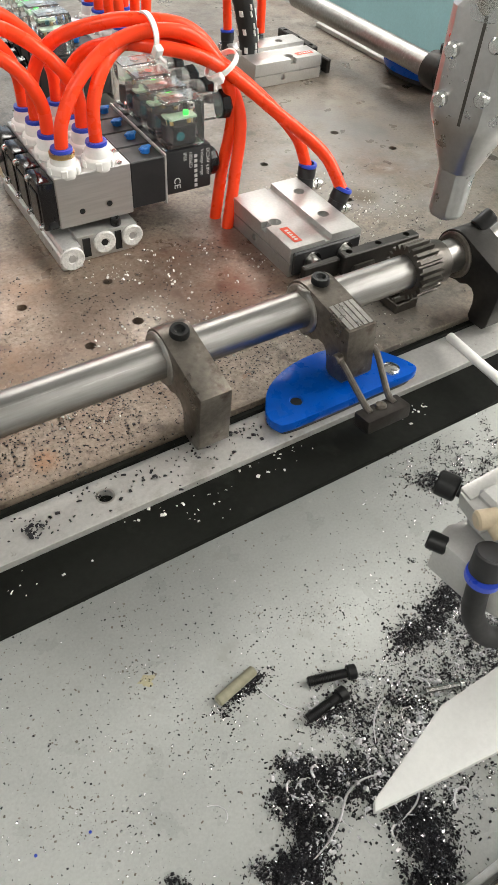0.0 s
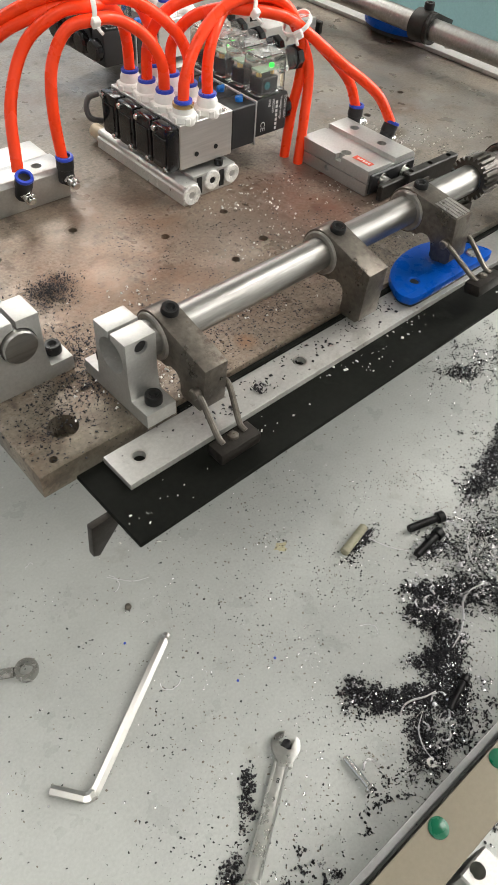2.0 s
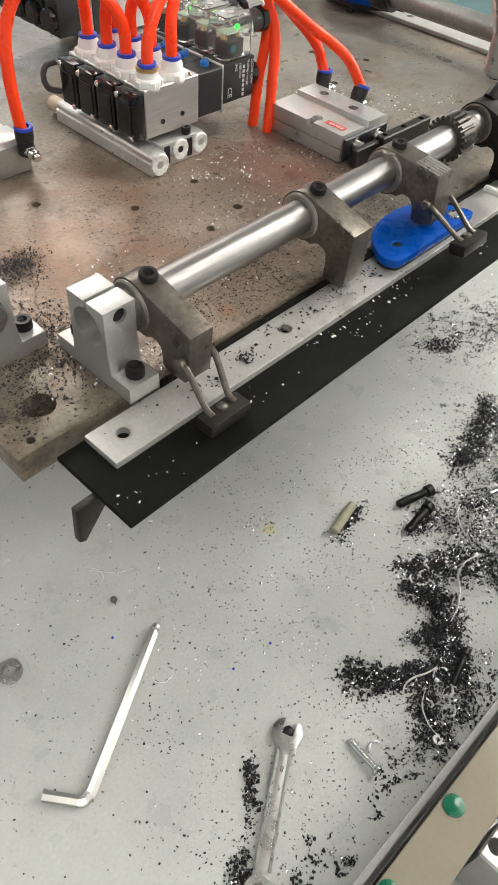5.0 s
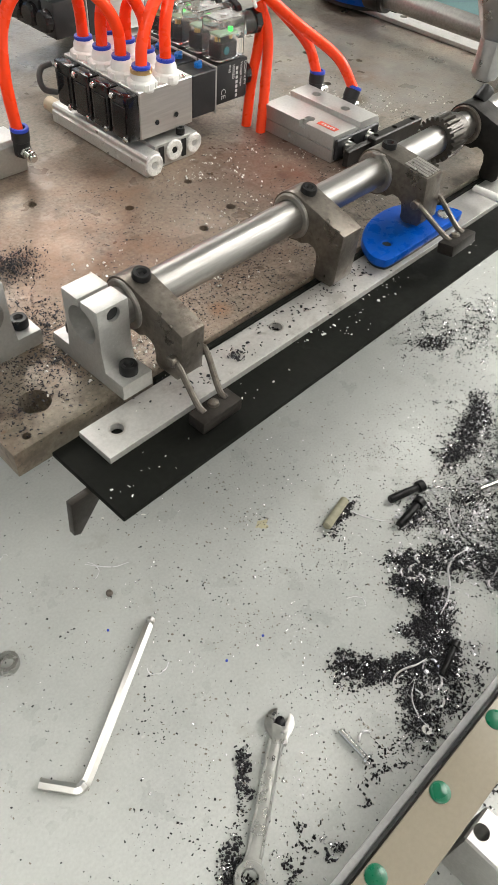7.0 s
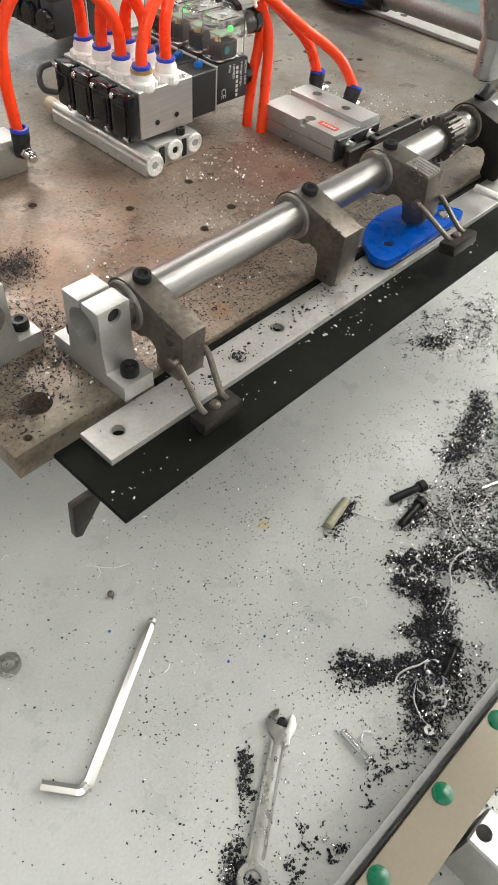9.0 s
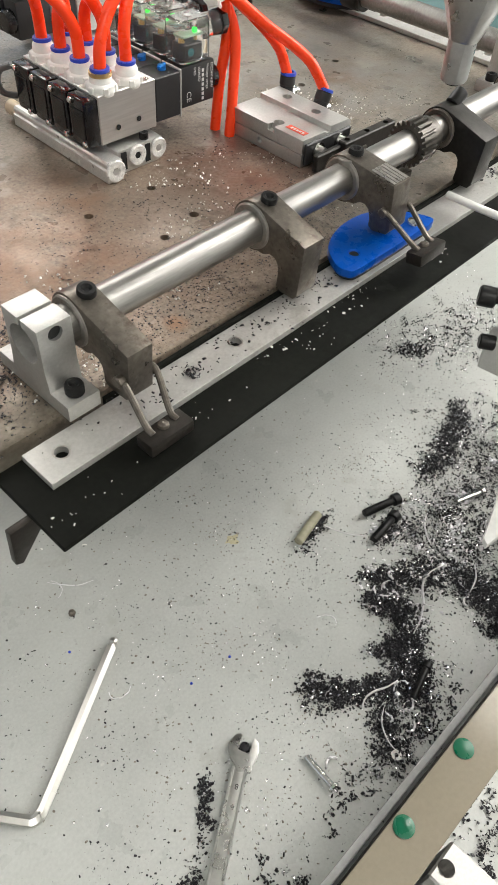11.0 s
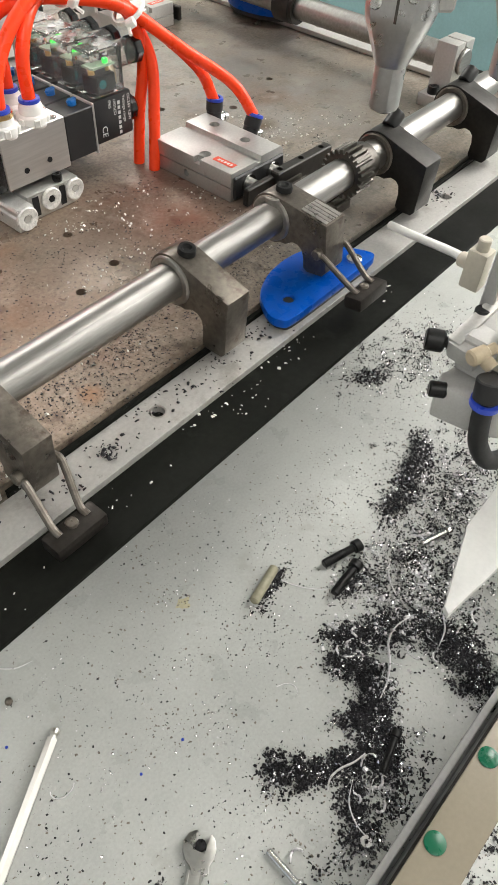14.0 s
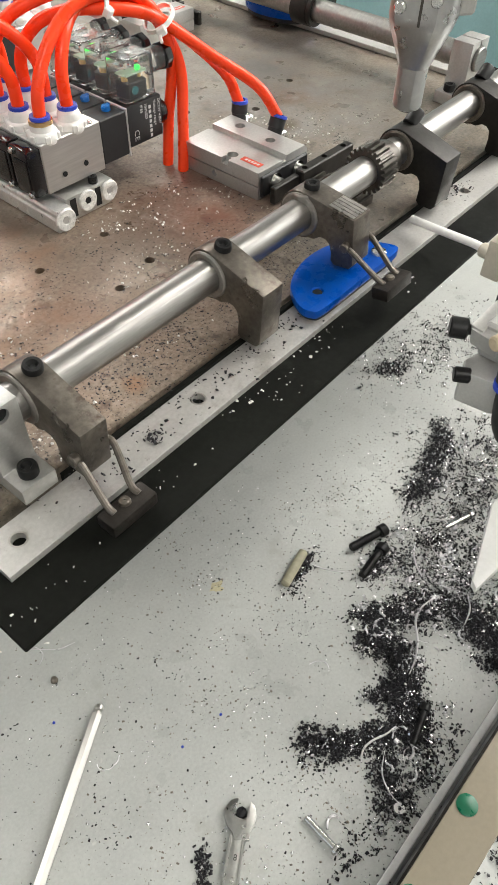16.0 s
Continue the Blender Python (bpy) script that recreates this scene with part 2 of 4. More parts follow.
def tr(x, y, z, rx=0, ry=0, rz=0):
    return pose(x, y, z, rx, ry, rz)


def box(x0, x1, y0, y1, z0, z1, bev=0.6, seg=1):
    bm = bmesh.new()
    bmesh.ops.create_cube(bm, size=1)
    bmesh.ops.scale(bm, vec=(x1 - x0, y1 - y0, z1 - z0), verts=bm.verts)
    bmesh.ops.translate(bm, vec=((x0 + x1) / 2, (y0 + y1) / 2, (z0 + z1) / 2), verts=bm.verts)
    if bev:
        bmesh.ops.bevel(bm, geom=bm.edges[:], offset=bev, segments=seg, affect="EDGES", profile=0.6)
    return bm


def lathe(profile, seg=24, hole=False):
    """Turned about z from (radius, z) pairs, bottom to top; closed over the axis unless it is a ring."""
    bm = bmesh.new()
    rings = []
    for r, z in profile:
        rings.append([bm.verts.new((max(r, 0.001) * math.cos(2 * math.pi * k / seg), max(r, 0.001) * math.sin(2 * math.pi * k / seg), z)) for k in range(seg)])
    pairs = list(zip(rings, rings[1:])) + ([(rings[-1], rings[0])] if hole else [])
    for a, b in pairs:
        for k in range(seg):
            bm.faces.new((a[k], a[(k + 1) % seg], b[(k + 1) % seg], b[k]))
    if not hole:
        bm.faces.new(rings[0][::-1])
        bm.faces.new(rings[-1])
    return bm


def rod(p, q, r, seg=16, r2=None, bev=0.0):
    p, q = Vector(p), Vector(q)
    length = (q - p).length
    r2 = r if r2 is None else r2
    prof = [(r - bev, 0), (r, bev), (r2, length - bev), (r2 - bev, length)] if bev else [(r, 0), (r2, length)]
    bm = lathe(prof, seg)
    return moved(bm, Matrix.Translation(p) @ (q - p).to_track_quat("Z", "Y").to_matrix().to_4x4())


def prism(outline, lo, hi, axis="z", bev=0.0):
    """An outline in the plane across the axis, drawn out from lo to hi along it."""
    bm = bmesh.new()
    put = {"z": lambda a, b, c: (a, b, c), "x": lambda a, b, c: (c, a, b), "y": lambda a, b, c: (a, c, b)}[axis]
    low, high = ([bm.verts.new(put(a, b, c)) for a, b in outline] for c in (lo, hi))
    bm.faces.new(low[::-1])
    bm.faces.new(high)
    for k in range(len(low)):
        bm.faces.new((low[k], low[(k + 1) % len(low)], high[(k + 1) % len(low)], high[k]))
    bmesh.ops.recalc_face_normals(bm, faces=bm.faces)
    if bev:
        sharp = [e for e in bm.edges if e.calc_face_angle(0) > radians(30)]
        bmesh.ops.bevel(bm, geom=sharp, offset=bev, segments=2, affect="EDGES", profile=0.6)
    return bm


def glide(points, steps=10):
    """Points along a smooth curve through the given ones."""
    pts = [Vector(p) for p in points]
    pts = [2 * pts[0] - pts[1]] + pts + [2 * pts[-1] - pts[-2]]
    out = []
    for a, b, c, d in zip(pts, pts[1:], pts[2:], pts[3:]):
        for k in range(steps):
            t = k / steps
            out.append(0.5 * (2 * b + (c - a) * t + (2 * a - 5 * b + 4 * c - d) * t * t + (3 * b - a - 3 * c + d) * t**3))
    return out + [pts[-2]]


def sweep(points, r, seg=12, steps=10, taper=None, smooth=True):
    path = glide(points, steps) if smooth else [Vector(p) for p in points]
    bm = bmesh.new()
    rings, up = [], None
    for k, p in enumerate(path):
        d = (path[min(k + 1, len(path) - 1)] - path[max(k - 1, 0)]).normalized()
        if up is None:
            up = d.orthogonal().normalized()
        up = (up - up.dot(d) * d).normalized()
        side = d.cross(up)
        rr = r * (taper(k / (len(path) - 1)) if taper else 1)
        rings.append([bm.verts.new(p + rr * (math.cos(2 * math.pi * j / seg) * up + math.sin(2 * math.pi * j / seg) * side)) for j in range(seg)])
    for a, b in zip(rings, rings[1:]):
        for j in range(seg):
            bm.faces.new((a[j], a[(j + 1) % seg], b[(j + 1) % seg], b[j]))
    bm.faces.new(rings[0][::-1])
    bm.faces.new(rings[-1])
    return bm


def hexa(r, z0, z1):
    return prism([(r * math.cos(math.pi / 3 * k), r * math.sin(math.pi / 3 * k)) for k in range(6)], z0, z1)


def cap_screw(parent, x, y, z, r=4.8, h=6.0, m=None, name="cap_screw"):
    """A socket head with its dark hexagon, standing on (x, y, z)."""
    turn = tr(x, y, z) @ (m or Matrix.Identity(4))
    head = part(name, moved(lathe([(r * 0.92, 0), (r, 0.5), (r, h - 1), (r * 0.9, h), (r * 0.56, h), (r * 0.5, h - 0.6), (0.01, h - 3.0)], 24), turn), M_SOCK, parent, "black oxide socket head screw")
    part("socket", moved(hexa(r * 0.5, h - 3.2, h - 1.6), turn), M_DARK, head)
    return head


def cut(ob, bms):
    """Takes the shapes away from ob for good."""
    for bm in bms:
        tool = new("tool", mesh_of("tool", bm, M_DARK, 0))
        tool.matrix_world = ob.matrix_world if ob.parent is None else ob.parent.matrix_world
        mod = ob.modifiers.new("cut", "BOOLEAN")
        mod.operation, mod.solver, mod.object = "DIFFERENCE", "EXACT", tool
        bpy.context.view_layer.update()
        done = bpy.data.meshes.new_from_object(ob.evaluated_get(bpy.context.evaluated_depsgraph_get()))
        ob.modifiers.clear()
        ob.data = done
        bpy.data.objects.remove(tool)
    return ob


# ---- the room ----
def slab(name, x0, x1, y0, y1, z0, z1, material, label):
    return solo(name, box(x0, x1, y0, y1, z0, z1, 0), material, Matrix.Identity(4), label, "setting", kind="structure", smooth=0)


slab("floor", -3600, 4000, -3000, 4600, -900, -850, M_FLOOR, "grey painted concrete workshop floor")
slab("ceiling", -3600, 4000, -3000, 4600, 2400, 2450, M_WALL, "white workshop ceiling")
north = slab("wall_north", -3600, 4000, 4600, 4700, -900, 2450, M_WALL, "off-white painted workshop wall")
slab("wall_south", -3600, 4000, -3100, -3000, -900, 2450, M_WALL, "off-white painted workshop wall")
# openings in the east, north and west walls are added for those lights
east = slab("wall_east", 4000, 4100, -3000, 4600, -900, 2450, M_WALL, "off-white painted workshop wall with an added window opening")
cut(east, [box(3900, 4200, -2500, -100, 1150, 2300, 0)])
cut(north, [box(-750, 2750, 4500, 4800, 850, 2250, 0)])
west = slab("wall_west", -3700, -3600, -3000, 4600, -900, 2450, M_WALL, "off-white painted workshop wall with an added window opening")
cut(west, [box(-3800, -3500, 0, 1800, 500, 1900, 0)])
# panels added overhead to go with the ceiling lamps
for lx, ly in LAMPS:
    lamp = thing("ceiling_light", mm(lx * 1000, ly * 1000, 2400), "wide white ceiling light panel, added out of view", "lamp", "ceiling lights")
    part("housing", box(-980, 980, -420, 420, -60, 0, 4), M_WHITE, lamp)
    part("diffuser", box(-950, 950, -400, 400, -72, -60.5, 3), M_LAMP, lamp, "glowing diffuser")

# ---- the table ----
table = thing("work_table", mm(0, 0, 0), "grey painted steel machine table littered with swarf", "table")
part("tabletop", box(-420, 700, -420, 720, -24, 0, 1.5), M_TABLE, table)
for lx, ly in ((-380, -380), (660, -380), (-380, 680), (660, 680)):
    part("leg", box(lx - 25, lx + 25, ly - 25, ly + 25, -849, -24.2, 2), M_TABLE, table)

# ---- raised plate ----
plate = thing("base_plate", mm(0, 0, 198), "oily brown steel base plate with rust patches and tapped holes", "machine plate")
top = part("plate", prism([(-158, 11.6), (452, 24.4), (452, 640), (-158, 640)], -15, 0, "z", 0.7), M_PLATE, plate)
HOLES = ((-34, 184, 3), (11, 142, 3), (32, 94, 3), (63, 102, 3.2), (63, 144, 3), (267, 194, 3.4), (304, 252, 3.4), (224, 230, 3), (250, 160, 3), (-132, 34, 8), (-147, 18, 2.2), (-90, 182, 3), (330, 210, 3), (150, 250, 3), (200, 270, 3))
cut(top, [merged(*[moved(lathe([(r, -8 if r < 6 else -14.2), (r, 3)], 20), tr(x, y, 0)) for x, y, r in HOLES])])
for x, y in ((0, 240), (400, 240), (0, 600), (400, 600)):
    part("support_post", rod((x, y, -197.8), (x, y, -15.2), 14, 20), M_PEDGE, plate)

# ---- black bar, strip ----
bbar = thing("black_bar", bar(0, 0, 190), "black oxide flat steel bar with white grit on it", "steel bar")
part("bar", box(-141, 420, -40, 12, -3, 0, 0.5), M_BLACK, bbar)
# black strip stands in for shade in the gap before the plate
part("backing_edge", box(-78, 415, 10.7, 13.4, 0.2, 6.2, 0.2), M_BLACK, bbar)
part("end_bracket", prism([(-152, -3.2), (-130, -3.2), (-137, -11), (-150, -27), (-153.5, -25)], -17, -13, "y", 0.5), M_FOOT, bbar, "dark grey pointed bracket under the bar's end")
for x in (-40, 120, 300):
    part("carrier", box(x - 10, x + 10, -8, 70, -13, -7.2, 0.6), M_PEDGE, bbar)

strip = thing("steel_strip", bar(0, 0, 190.2), "ground steel strip with countersunk holes on the black bar", "steel strip")
st = part("strip", box(-126, 415, -12.5, 10.5, 0, 3.8, 0.12), M_STRIP, strip)
cut(st, [merged(*[moved(lathe([(3.4, -2), (3.4, 6)], 20), tr(x, 0, 0)) for x in (-112, 0, 138, 276, 395)])])

for x in (-112, 0, 138, 276, 395):
    part("hole_rim", moved(lathe([(3.4, 3.7), (4.3, 3.7), (4.3, 3.86), (3.4, 3.86)], 24, True), tr(x, 0, 0)), M_WEAR, strip, "bright worn rim round a hole")

# ---- shaft and what it carries ----
SY, SZ, SR = 35, 228, 9.4
shaft = solo("round_shaft", rod((-90, 0, 0), (385, 0, 0), SR, 40, bev=0.8), M_SHAFT, bar(0, SY, SZ), "polished round steel shaft in clamping blocks", "shaft")


def shaft_block(m):
    """A split clamping block with its foot, clamp screw and foot screws; the shaft runs through it along x."""
    ob = thing("shaft_support", m, "aluminium split shaft support block with black screws", "support block", "shaft support blocks")
    prof = [(-27.5, 0), (27.5, 0), (27.5, 9), (14.5, 9), (13.2, 20), (13.2, 44), (0.9, 44), (0.9, 36), (-0.9, 36), (-0.9, 44), (-13.2, 44), (-13.2, 20), (-14.5, 9), (-27.5, 9)]
    body = part("body", prism(prof, -9, 9, "x", 0.5), M_ALU, ob)
    cut(body, [rod((-12, 0, 30), (12, 0, 30), 9.9, 32), rod((0, -20, 39), (0, -9, 39), 3.8, 20)])
    part("clamp_screw", rod((0, -11.5, 39), (0, -9.5, 39), 3.7, 18), M_DARK, ob)
    for y in (-21, 21):
        cap_screw(ob, 0, y, 9, 4.6, 5.5)
    return ob


shaft_block(bar(-91, 38 + 1 - 3, 198))


def arm_outline(leg, reach, drop):
    """Side view of a swing arm: round the shaft, forward and down to the strip."""
    ring = [(14.3 * math.cos(radians(a)), 14.3 * math.sin(radians(a))) for a in range(104, -116, -12)]
    return ring + [(-9.5, -13.5), (-14, -11), (-18, max(-11.5, leg + 7)), (-20.5, max(-14, leg + 6)), (-21.5, max(-19, leg + 4.5)), (-21, leg + 2.5), (-23.5, leg), (-reach + 3, leg), (-reach + 0.5, leg + 3), (-reach - 1, drop)]


def swing_arm(x, width, leg, reach, material, dark=False, pins=False, tilt=0):
    ob = thing("swing_arm", bar(x, SY, SZ, tilt), ("dark blued" if dark else "raw grey") + " steel swing arm clamped on the shaft" + (" with a foot" if pins else ""), "clamp arm", "swing arms on the shaft")
    half = width / 2
    body = part("body", prism(arm_outline(leg, reach, 4.2), -half, half, "x", 0.7), material, ob)
    cut(body, [rod((-half - 4, 0, 0), (half + 4, 0, 0), SR + 0.15, 32)])
    part("collar", moved(merged(lathe([(SR + 0.2, -half - 1.3), (12.2, -half - 1.3), (13.0, -half - 0.7), (13.2, -half + 0.5), (SR + 0.2, -half + 0.5)], 36, True)), tr(0, 0, 0, 0, 90, 0)), M_SLEEVE if not dark else M_CAST, ob)
    if dark:
        cap_screw(ob, 4, 1, 12.5, 5.0, 11, pose(0, 0, 0, 4, 54, 0))
    else:
        cap_screw(ob, -half + 8.5, -3, 11.0, 4.7, 5.8, pose(0, 0, 0, 10, 0, 0))
    pad = [(-half + 1.2 + k * (width - 2.4) / 5, -half + 1.2 + (k + 0.82) * (width - 2.4) / 5) for k in range(5)]
    if pins and tilt:
        for a, c in pad:
            part("milled_stripe", moved(box(a, c, 0, 17, 0, 0.3, 0), tr(0, -reach + 0.2, 4.75, 15.7, 0, 0)), M_WEAR, ob, "bright milled stripe on the arm's top")
        part("grip_bush", rod((-half + 4, -2, 6), (-half + 4, -2, 12.4), 6.6, 24, bev=0.5), M_SLEEVE, ob)
    if pins:
        foot = part("foot", box(-17, 9, -66, -55, -34.5, -27, 1.4, 2), M_FOOT, ob, "dark steel pressing foot")
        for px, qx in ((-half - 1.2, -11), (half + 1.2, 3.5)):
            part("wire", sweep([(px, -reach + 4, -12), (px * 1.05, -reach - 1, -14), (qx, -55, -25), (qx, -60, -27.5)], 1.7, 10, 6), M_CAST, ob)
        part("weld", moved(lathe([(0.5, 0), (3, 0.7), (2.6, 2.0), (0.6, 2.9)], 10), tr(-4, -59, -27.6, 0, 0, 20)), M_CAST, ob)
        part("wire_boss", rod((-half - 4, -reach + 4, -12), (-half + 0.5, -reach + 4, -12), 3.0, 12, bev=0.6), M_CAST, ob)
    return ob


swing_arm(-68, 14.5, -25, 40, M_CAST, pins=True)
swing_arm(54.5, 16, -30.5, 37, M_CAST)
swing_arm(134.5, 17, -26.5, 37, M_CAST, pins=True, tilt=-9)
swing_arm(240, 18.5, -30, 36, M_CASTD, True)
swing_arm(338, 18.5, -30, 36, M_CASTD, True)

# pinion
gear = thing("pinion_gear", bar(202, SY, SZ), "dark toothed steel pinion on the shaft", "gear")
teeth = []
for k in range(22):
    a0 = 2 * math.pi * k / 22
    for da, r in ((-0.105, 12.4), (-0.062, 14.9), (0.062, 14.9), (0.105, 12.4)):
        teeth.append((r * math.cos(a0 + da), r * math.sin(a0 + da)))
gb = part("toothed_wheel", prism(teeth, -8.2, 6.8, "x", 0.0), M_GEAR, gear, smooth=20)
cut(gb, [rod((-20, 0, 0), (20, 0, 0), SR + 0.1, 32)])
part("hub", moved(lathe([(SR + 0.2, 6.9), (12.0, 6.9), (12.0, 15.5), (11.8, 16), (SR + 0.2, 16)], 32, True), tr(0, 0, 0, 0, 90, 0)), M_GEAR, gear)
rack = thing("gear_rack", bar(204, 50, 198), "dark steel rack running under the pinion", "gear rack")
part("rack_bar", box(-8, 8, -14, 55, 0.2, 6.5, 0.5), M_GEAR, rack)
for k in range(14):
    part("tooth", moved(prism([(-1.5, 6.4), (1.5, 6.4), (0.7, 9.0), (-0.7, 9.0)], -7.5, 7.5, "x"), tr(0, -10 + 4.6 * k, 0)), M_GEAR, rack)

# ---- blue workpiece ----


def rounded_outline(pts, steps=4):
    """A closed outline drawn smoothly through its corner points."""
    out, n = [], len(pts)
    for i in range(n):
        p = [Vector(pts[(i + k) % n]) for k in (-1, 0, 1, 2)]
        for s in range(steps):
            u = s / steps
            q = 0.5 * (2 * p[1] + (p[2] - p[0]) * u + (2 * p[0] - 5 * p[1] + 4 * p[2] - p[3]) * u * u + (3 * p[1] - p[0] - 3 * p[2] + p[3]) * u ** 3)
            out.append((q.x, q.y))
    return out


blue = thing("blue_workpiece", bar(132, 2, 194.1), "glossy blue plastic leaf-shaped workpiece held under a clamp arm", "workpiece")
bo = [(-47.5, -3), (-46.4, -8.6), (-42, -11.9), (-20, -12.6), (20, -12.6), (36, -12.4), (40.5, -9), (37, 1), (29, 13), (17, 21), (4, 24.5), (-12, 24), (-26, 20), (-37, 13.5), (-44.5, 4)]
bo = rounded_outline(bo)
bp = part("cover", prism(bo, 3.4, 8.6, "z", 0.7), M_BLUE, blue)
cut(bp, [moved(lathe([(3.0, 2.5), (3.0, 7.6), (4.4, 9.8)], 20), tr(-29, 0, 0)), moved(lathe([(3.0, 2.5), (3.0, 7.6), (4.4, 9.8)], 20), tr(27, -5, 0))])
# black disc paints the shade inside the empty hole
part("screw_hole", moved(lathe([(0.1, 6.9), (2.9, 6.9), (2.9, 7.5), (0.1, 7.5)], 20), tr(-29, 0, 0)), M_DARK, blue, "black disc painting the shade in an empty screw hole")
part("gasket", prism([(a * 0.94, b * 0.9) for a, b in bo], 0.2, 3.3), M_RUBB, blue, "black rubber underside")
part("screw_head", moved(lathe([(0.2, 8.3), (5, 8.3), (4.6, 9.8), (2.5, 10.8), (0.2, 11)], 20), tr(27, -5, 0)), M_CHROME, blue, "bright pan head screw")

# ---- valve bank ----
PITCH = 20.5


def fitting(parent, x, y, z, first=False):
    body = part("push_fitting", moved(lathe([(8.8, -1), (9.2, 0), (9.2, 4.5), (8.6, 5.4), (7.2, 6), (7.0, 9.5), (6.4, 10.8), (5.6, 12)], 20), tr(x, y, z)), M_WHITE, parent, "white push-in fitting")
    for a in range(6):
        part("rib", moved(box(8.2, 10.0, -1.9, 1.9, 0.4, 4.9, 0.5), tr(x, y, z, 0, 0, 60 * a + 11)), M_WHITE, body)
    part("release_ring", moved(lathe([(4.0, 12.1), (6.0, 12.1), (6.3, 12.8), (6.0, 14.2), (4.0, 14.2)], 20, True), tr(x, y, z)), M_BLUER, body, "blue release ring")
    if first:
        part("brass_collar", moved(lathe([(5.4, 9.6), (7.2, 9.7), (7.2, 12.0), (5.4, 12.1)], 20, True), tr(x, y, z)), M_BRASS, body)


def txt(parent, words, size, m, material, name="printing"):
    cu = bpy.data.curves.new(name, "FONT")
    cu.body, cu.size, cu.extrude = words, size * MM, 0.00005
    tmp = new(name, cu)
    bpy.context.view_layer.update()
    me = bpy.data.meshes.new_from_object(tmp.evaluated_get(bpy.context.evaluated_depsgraph_get()))
    bpy.data.objects.remove(tmp)
    me.materials.clear()
    me.materials.append(material)
    ob = new(name, me)
    ob.parent = parent
    ob.matrix_local = m
    return ob


def valve_bank(m, front=True):
    """A manifold with four solenoid valves: end caps, bodies, fittings, pilots, coils and clear plugs."""
    bank = thing("valve_bank", m, "aluminium valve manifold with four black-capped solenoid valves and white fittings", "valve manifold", "valve banks on the plate")
    # origin: corner of the first valve's body at the plate's level
    block = [(6.6, 0.2), (6.6, 16), (45, 16), (45, 1.5), (40, 0.2)]
    body = part("manifold", prism(block, -6, 96, "y", 0.5), M_ALU, bank, "extruded aluminium manifold")
    part("exhaust_rail", prism([(-6.4, 0.8), (-6.4, 8.6), (-4.9, 9.2), (-4.9, 10.4), (-5.6, 10.8), (-5.6, 12.4), (-4.2, 13.8), (6.4, 13.8), (6.4, 0.2), (-5.6, 0.2)], -11.5, 97, "y", 0.2), M_RAIL, bank, smooth=12)
    for k, (kx, kz, kr) in enumerate(((0.2, 7.6, 7.5), (23, 9.6, 7.0), (41, 9.4, 6.8))):
        py = -11.7 if k == 0 else -6.2
        plug = part("end_plug", moved(lathe([(kr, 0), (kr, 1.0), (kr - 0.7, 1.7), (kr * 0.42, 1.5), (kr * 0.36, 0.7), (0.1, 0.7)], 24), tr(kx, py, kz, 90, 0, 0)), M_SEAL, bank, "white-sealed end plug")
        part("hex_recess", moved(hexa(kr * 0.33, 0.4, 1.1), tr(kx, py, kz, 90, 0, 0)), M_DARK if k == 1 else M_SAT, plug)
    # black slabs on the uncut front stand in for shaded slots
    for bx0, bx1 in ((9.5, 14), (30, 34)):
        part("slot", box(bx0, bx1, -6.6, -5.9, 2.5, 14.5, 0), M_DARK, bank)
    part("silencer", rod((0, 97.2, 7.6), (0, 111, 7.6), 5.4, 14, bev=1.2), M_TAN, bank, "tan plug at the manifold's end")
    cap_screw(bank, 33, -1.5, 16, 3.2, 4.5)
    for k in range(4):
        y0 = PITCH * k
        valve = part("valve_body", box(0, 46, y0, y0 + PITCH - 0.5, 20, 51, 0.5), M_ALUB, bank, "brushed aluminium valve body")
        cap = part("end_cap", box(-9.5, -0.2, y0 + 0.2, y0 + PITCH - 1.2, 20.5, 50, 1.6, 2), M_BPLA, bank, "glossy black end cap")
        for sy, sz in ((15.8, 49.8), (4.0, 25.2)):
            part("screw", moved(lathe([(2.1, 0), (2.1, 1.4), (1.3, 2.1), (0.1, 2.2)], 12), tr(-9.4, y0 + sy, sz - 3, 0, -90, 0)), M_CHROME, cap)
        part("cap_face", box(-10.3, -9.4, y0 + 3.0, y0 + PITCH - 4.2, 25, 43, 0.5), M_BPLA, cap)
        part("gasket", box(-0.25, 0.05, y0 + 1, y0 + PITCH - 2, 22, 49, 0), M_RUBB, bank)
        for sx in (6, 40):
            part("top_screw", moved(lathe([(1.9, 0), (1.9, 0.9), (1.2, 1.4), (0.1, 1.4)], 12), tr(sx if sx > 20 else 43.5, y0 + (2.4 if sx > 20 else 16.5), 51)), M_CHROME, bank)
        part("pilot_block", box(46.2, 68, y0 + 0.2, y0 + PITCH - 0.8, 22, 50.5, 0.6), M_BMAT, bank, "matte black pilot block")
        part("manual_button", merged(moved(lathe([(2.9, 0), (2.9, 2.6), (2.4, 3.2)], 16), tr(60, y0 + 10, 50.5)), moved(box(-4.2, 4.2, -1.3, 1.3, 1.6, 3.4, 0.5), tr(60, y0 + 10, 50.5, 0, 0, 20))), M_BTN, bank, "blue manual override button")
        part("gasket_plate", box(68.1, 69.4, y0 + 0.4, y0 + PITCH - 1, 20, 51.5, 0.3), M_SAT, bank)
        coil = part("coil", box(69.6, 100, y0 + 1.2, y0 + PITCH - 2.0, 24.5, 51.5, 1.6, 2), M_BMAT, bank, "black solenoid coil with white printing")
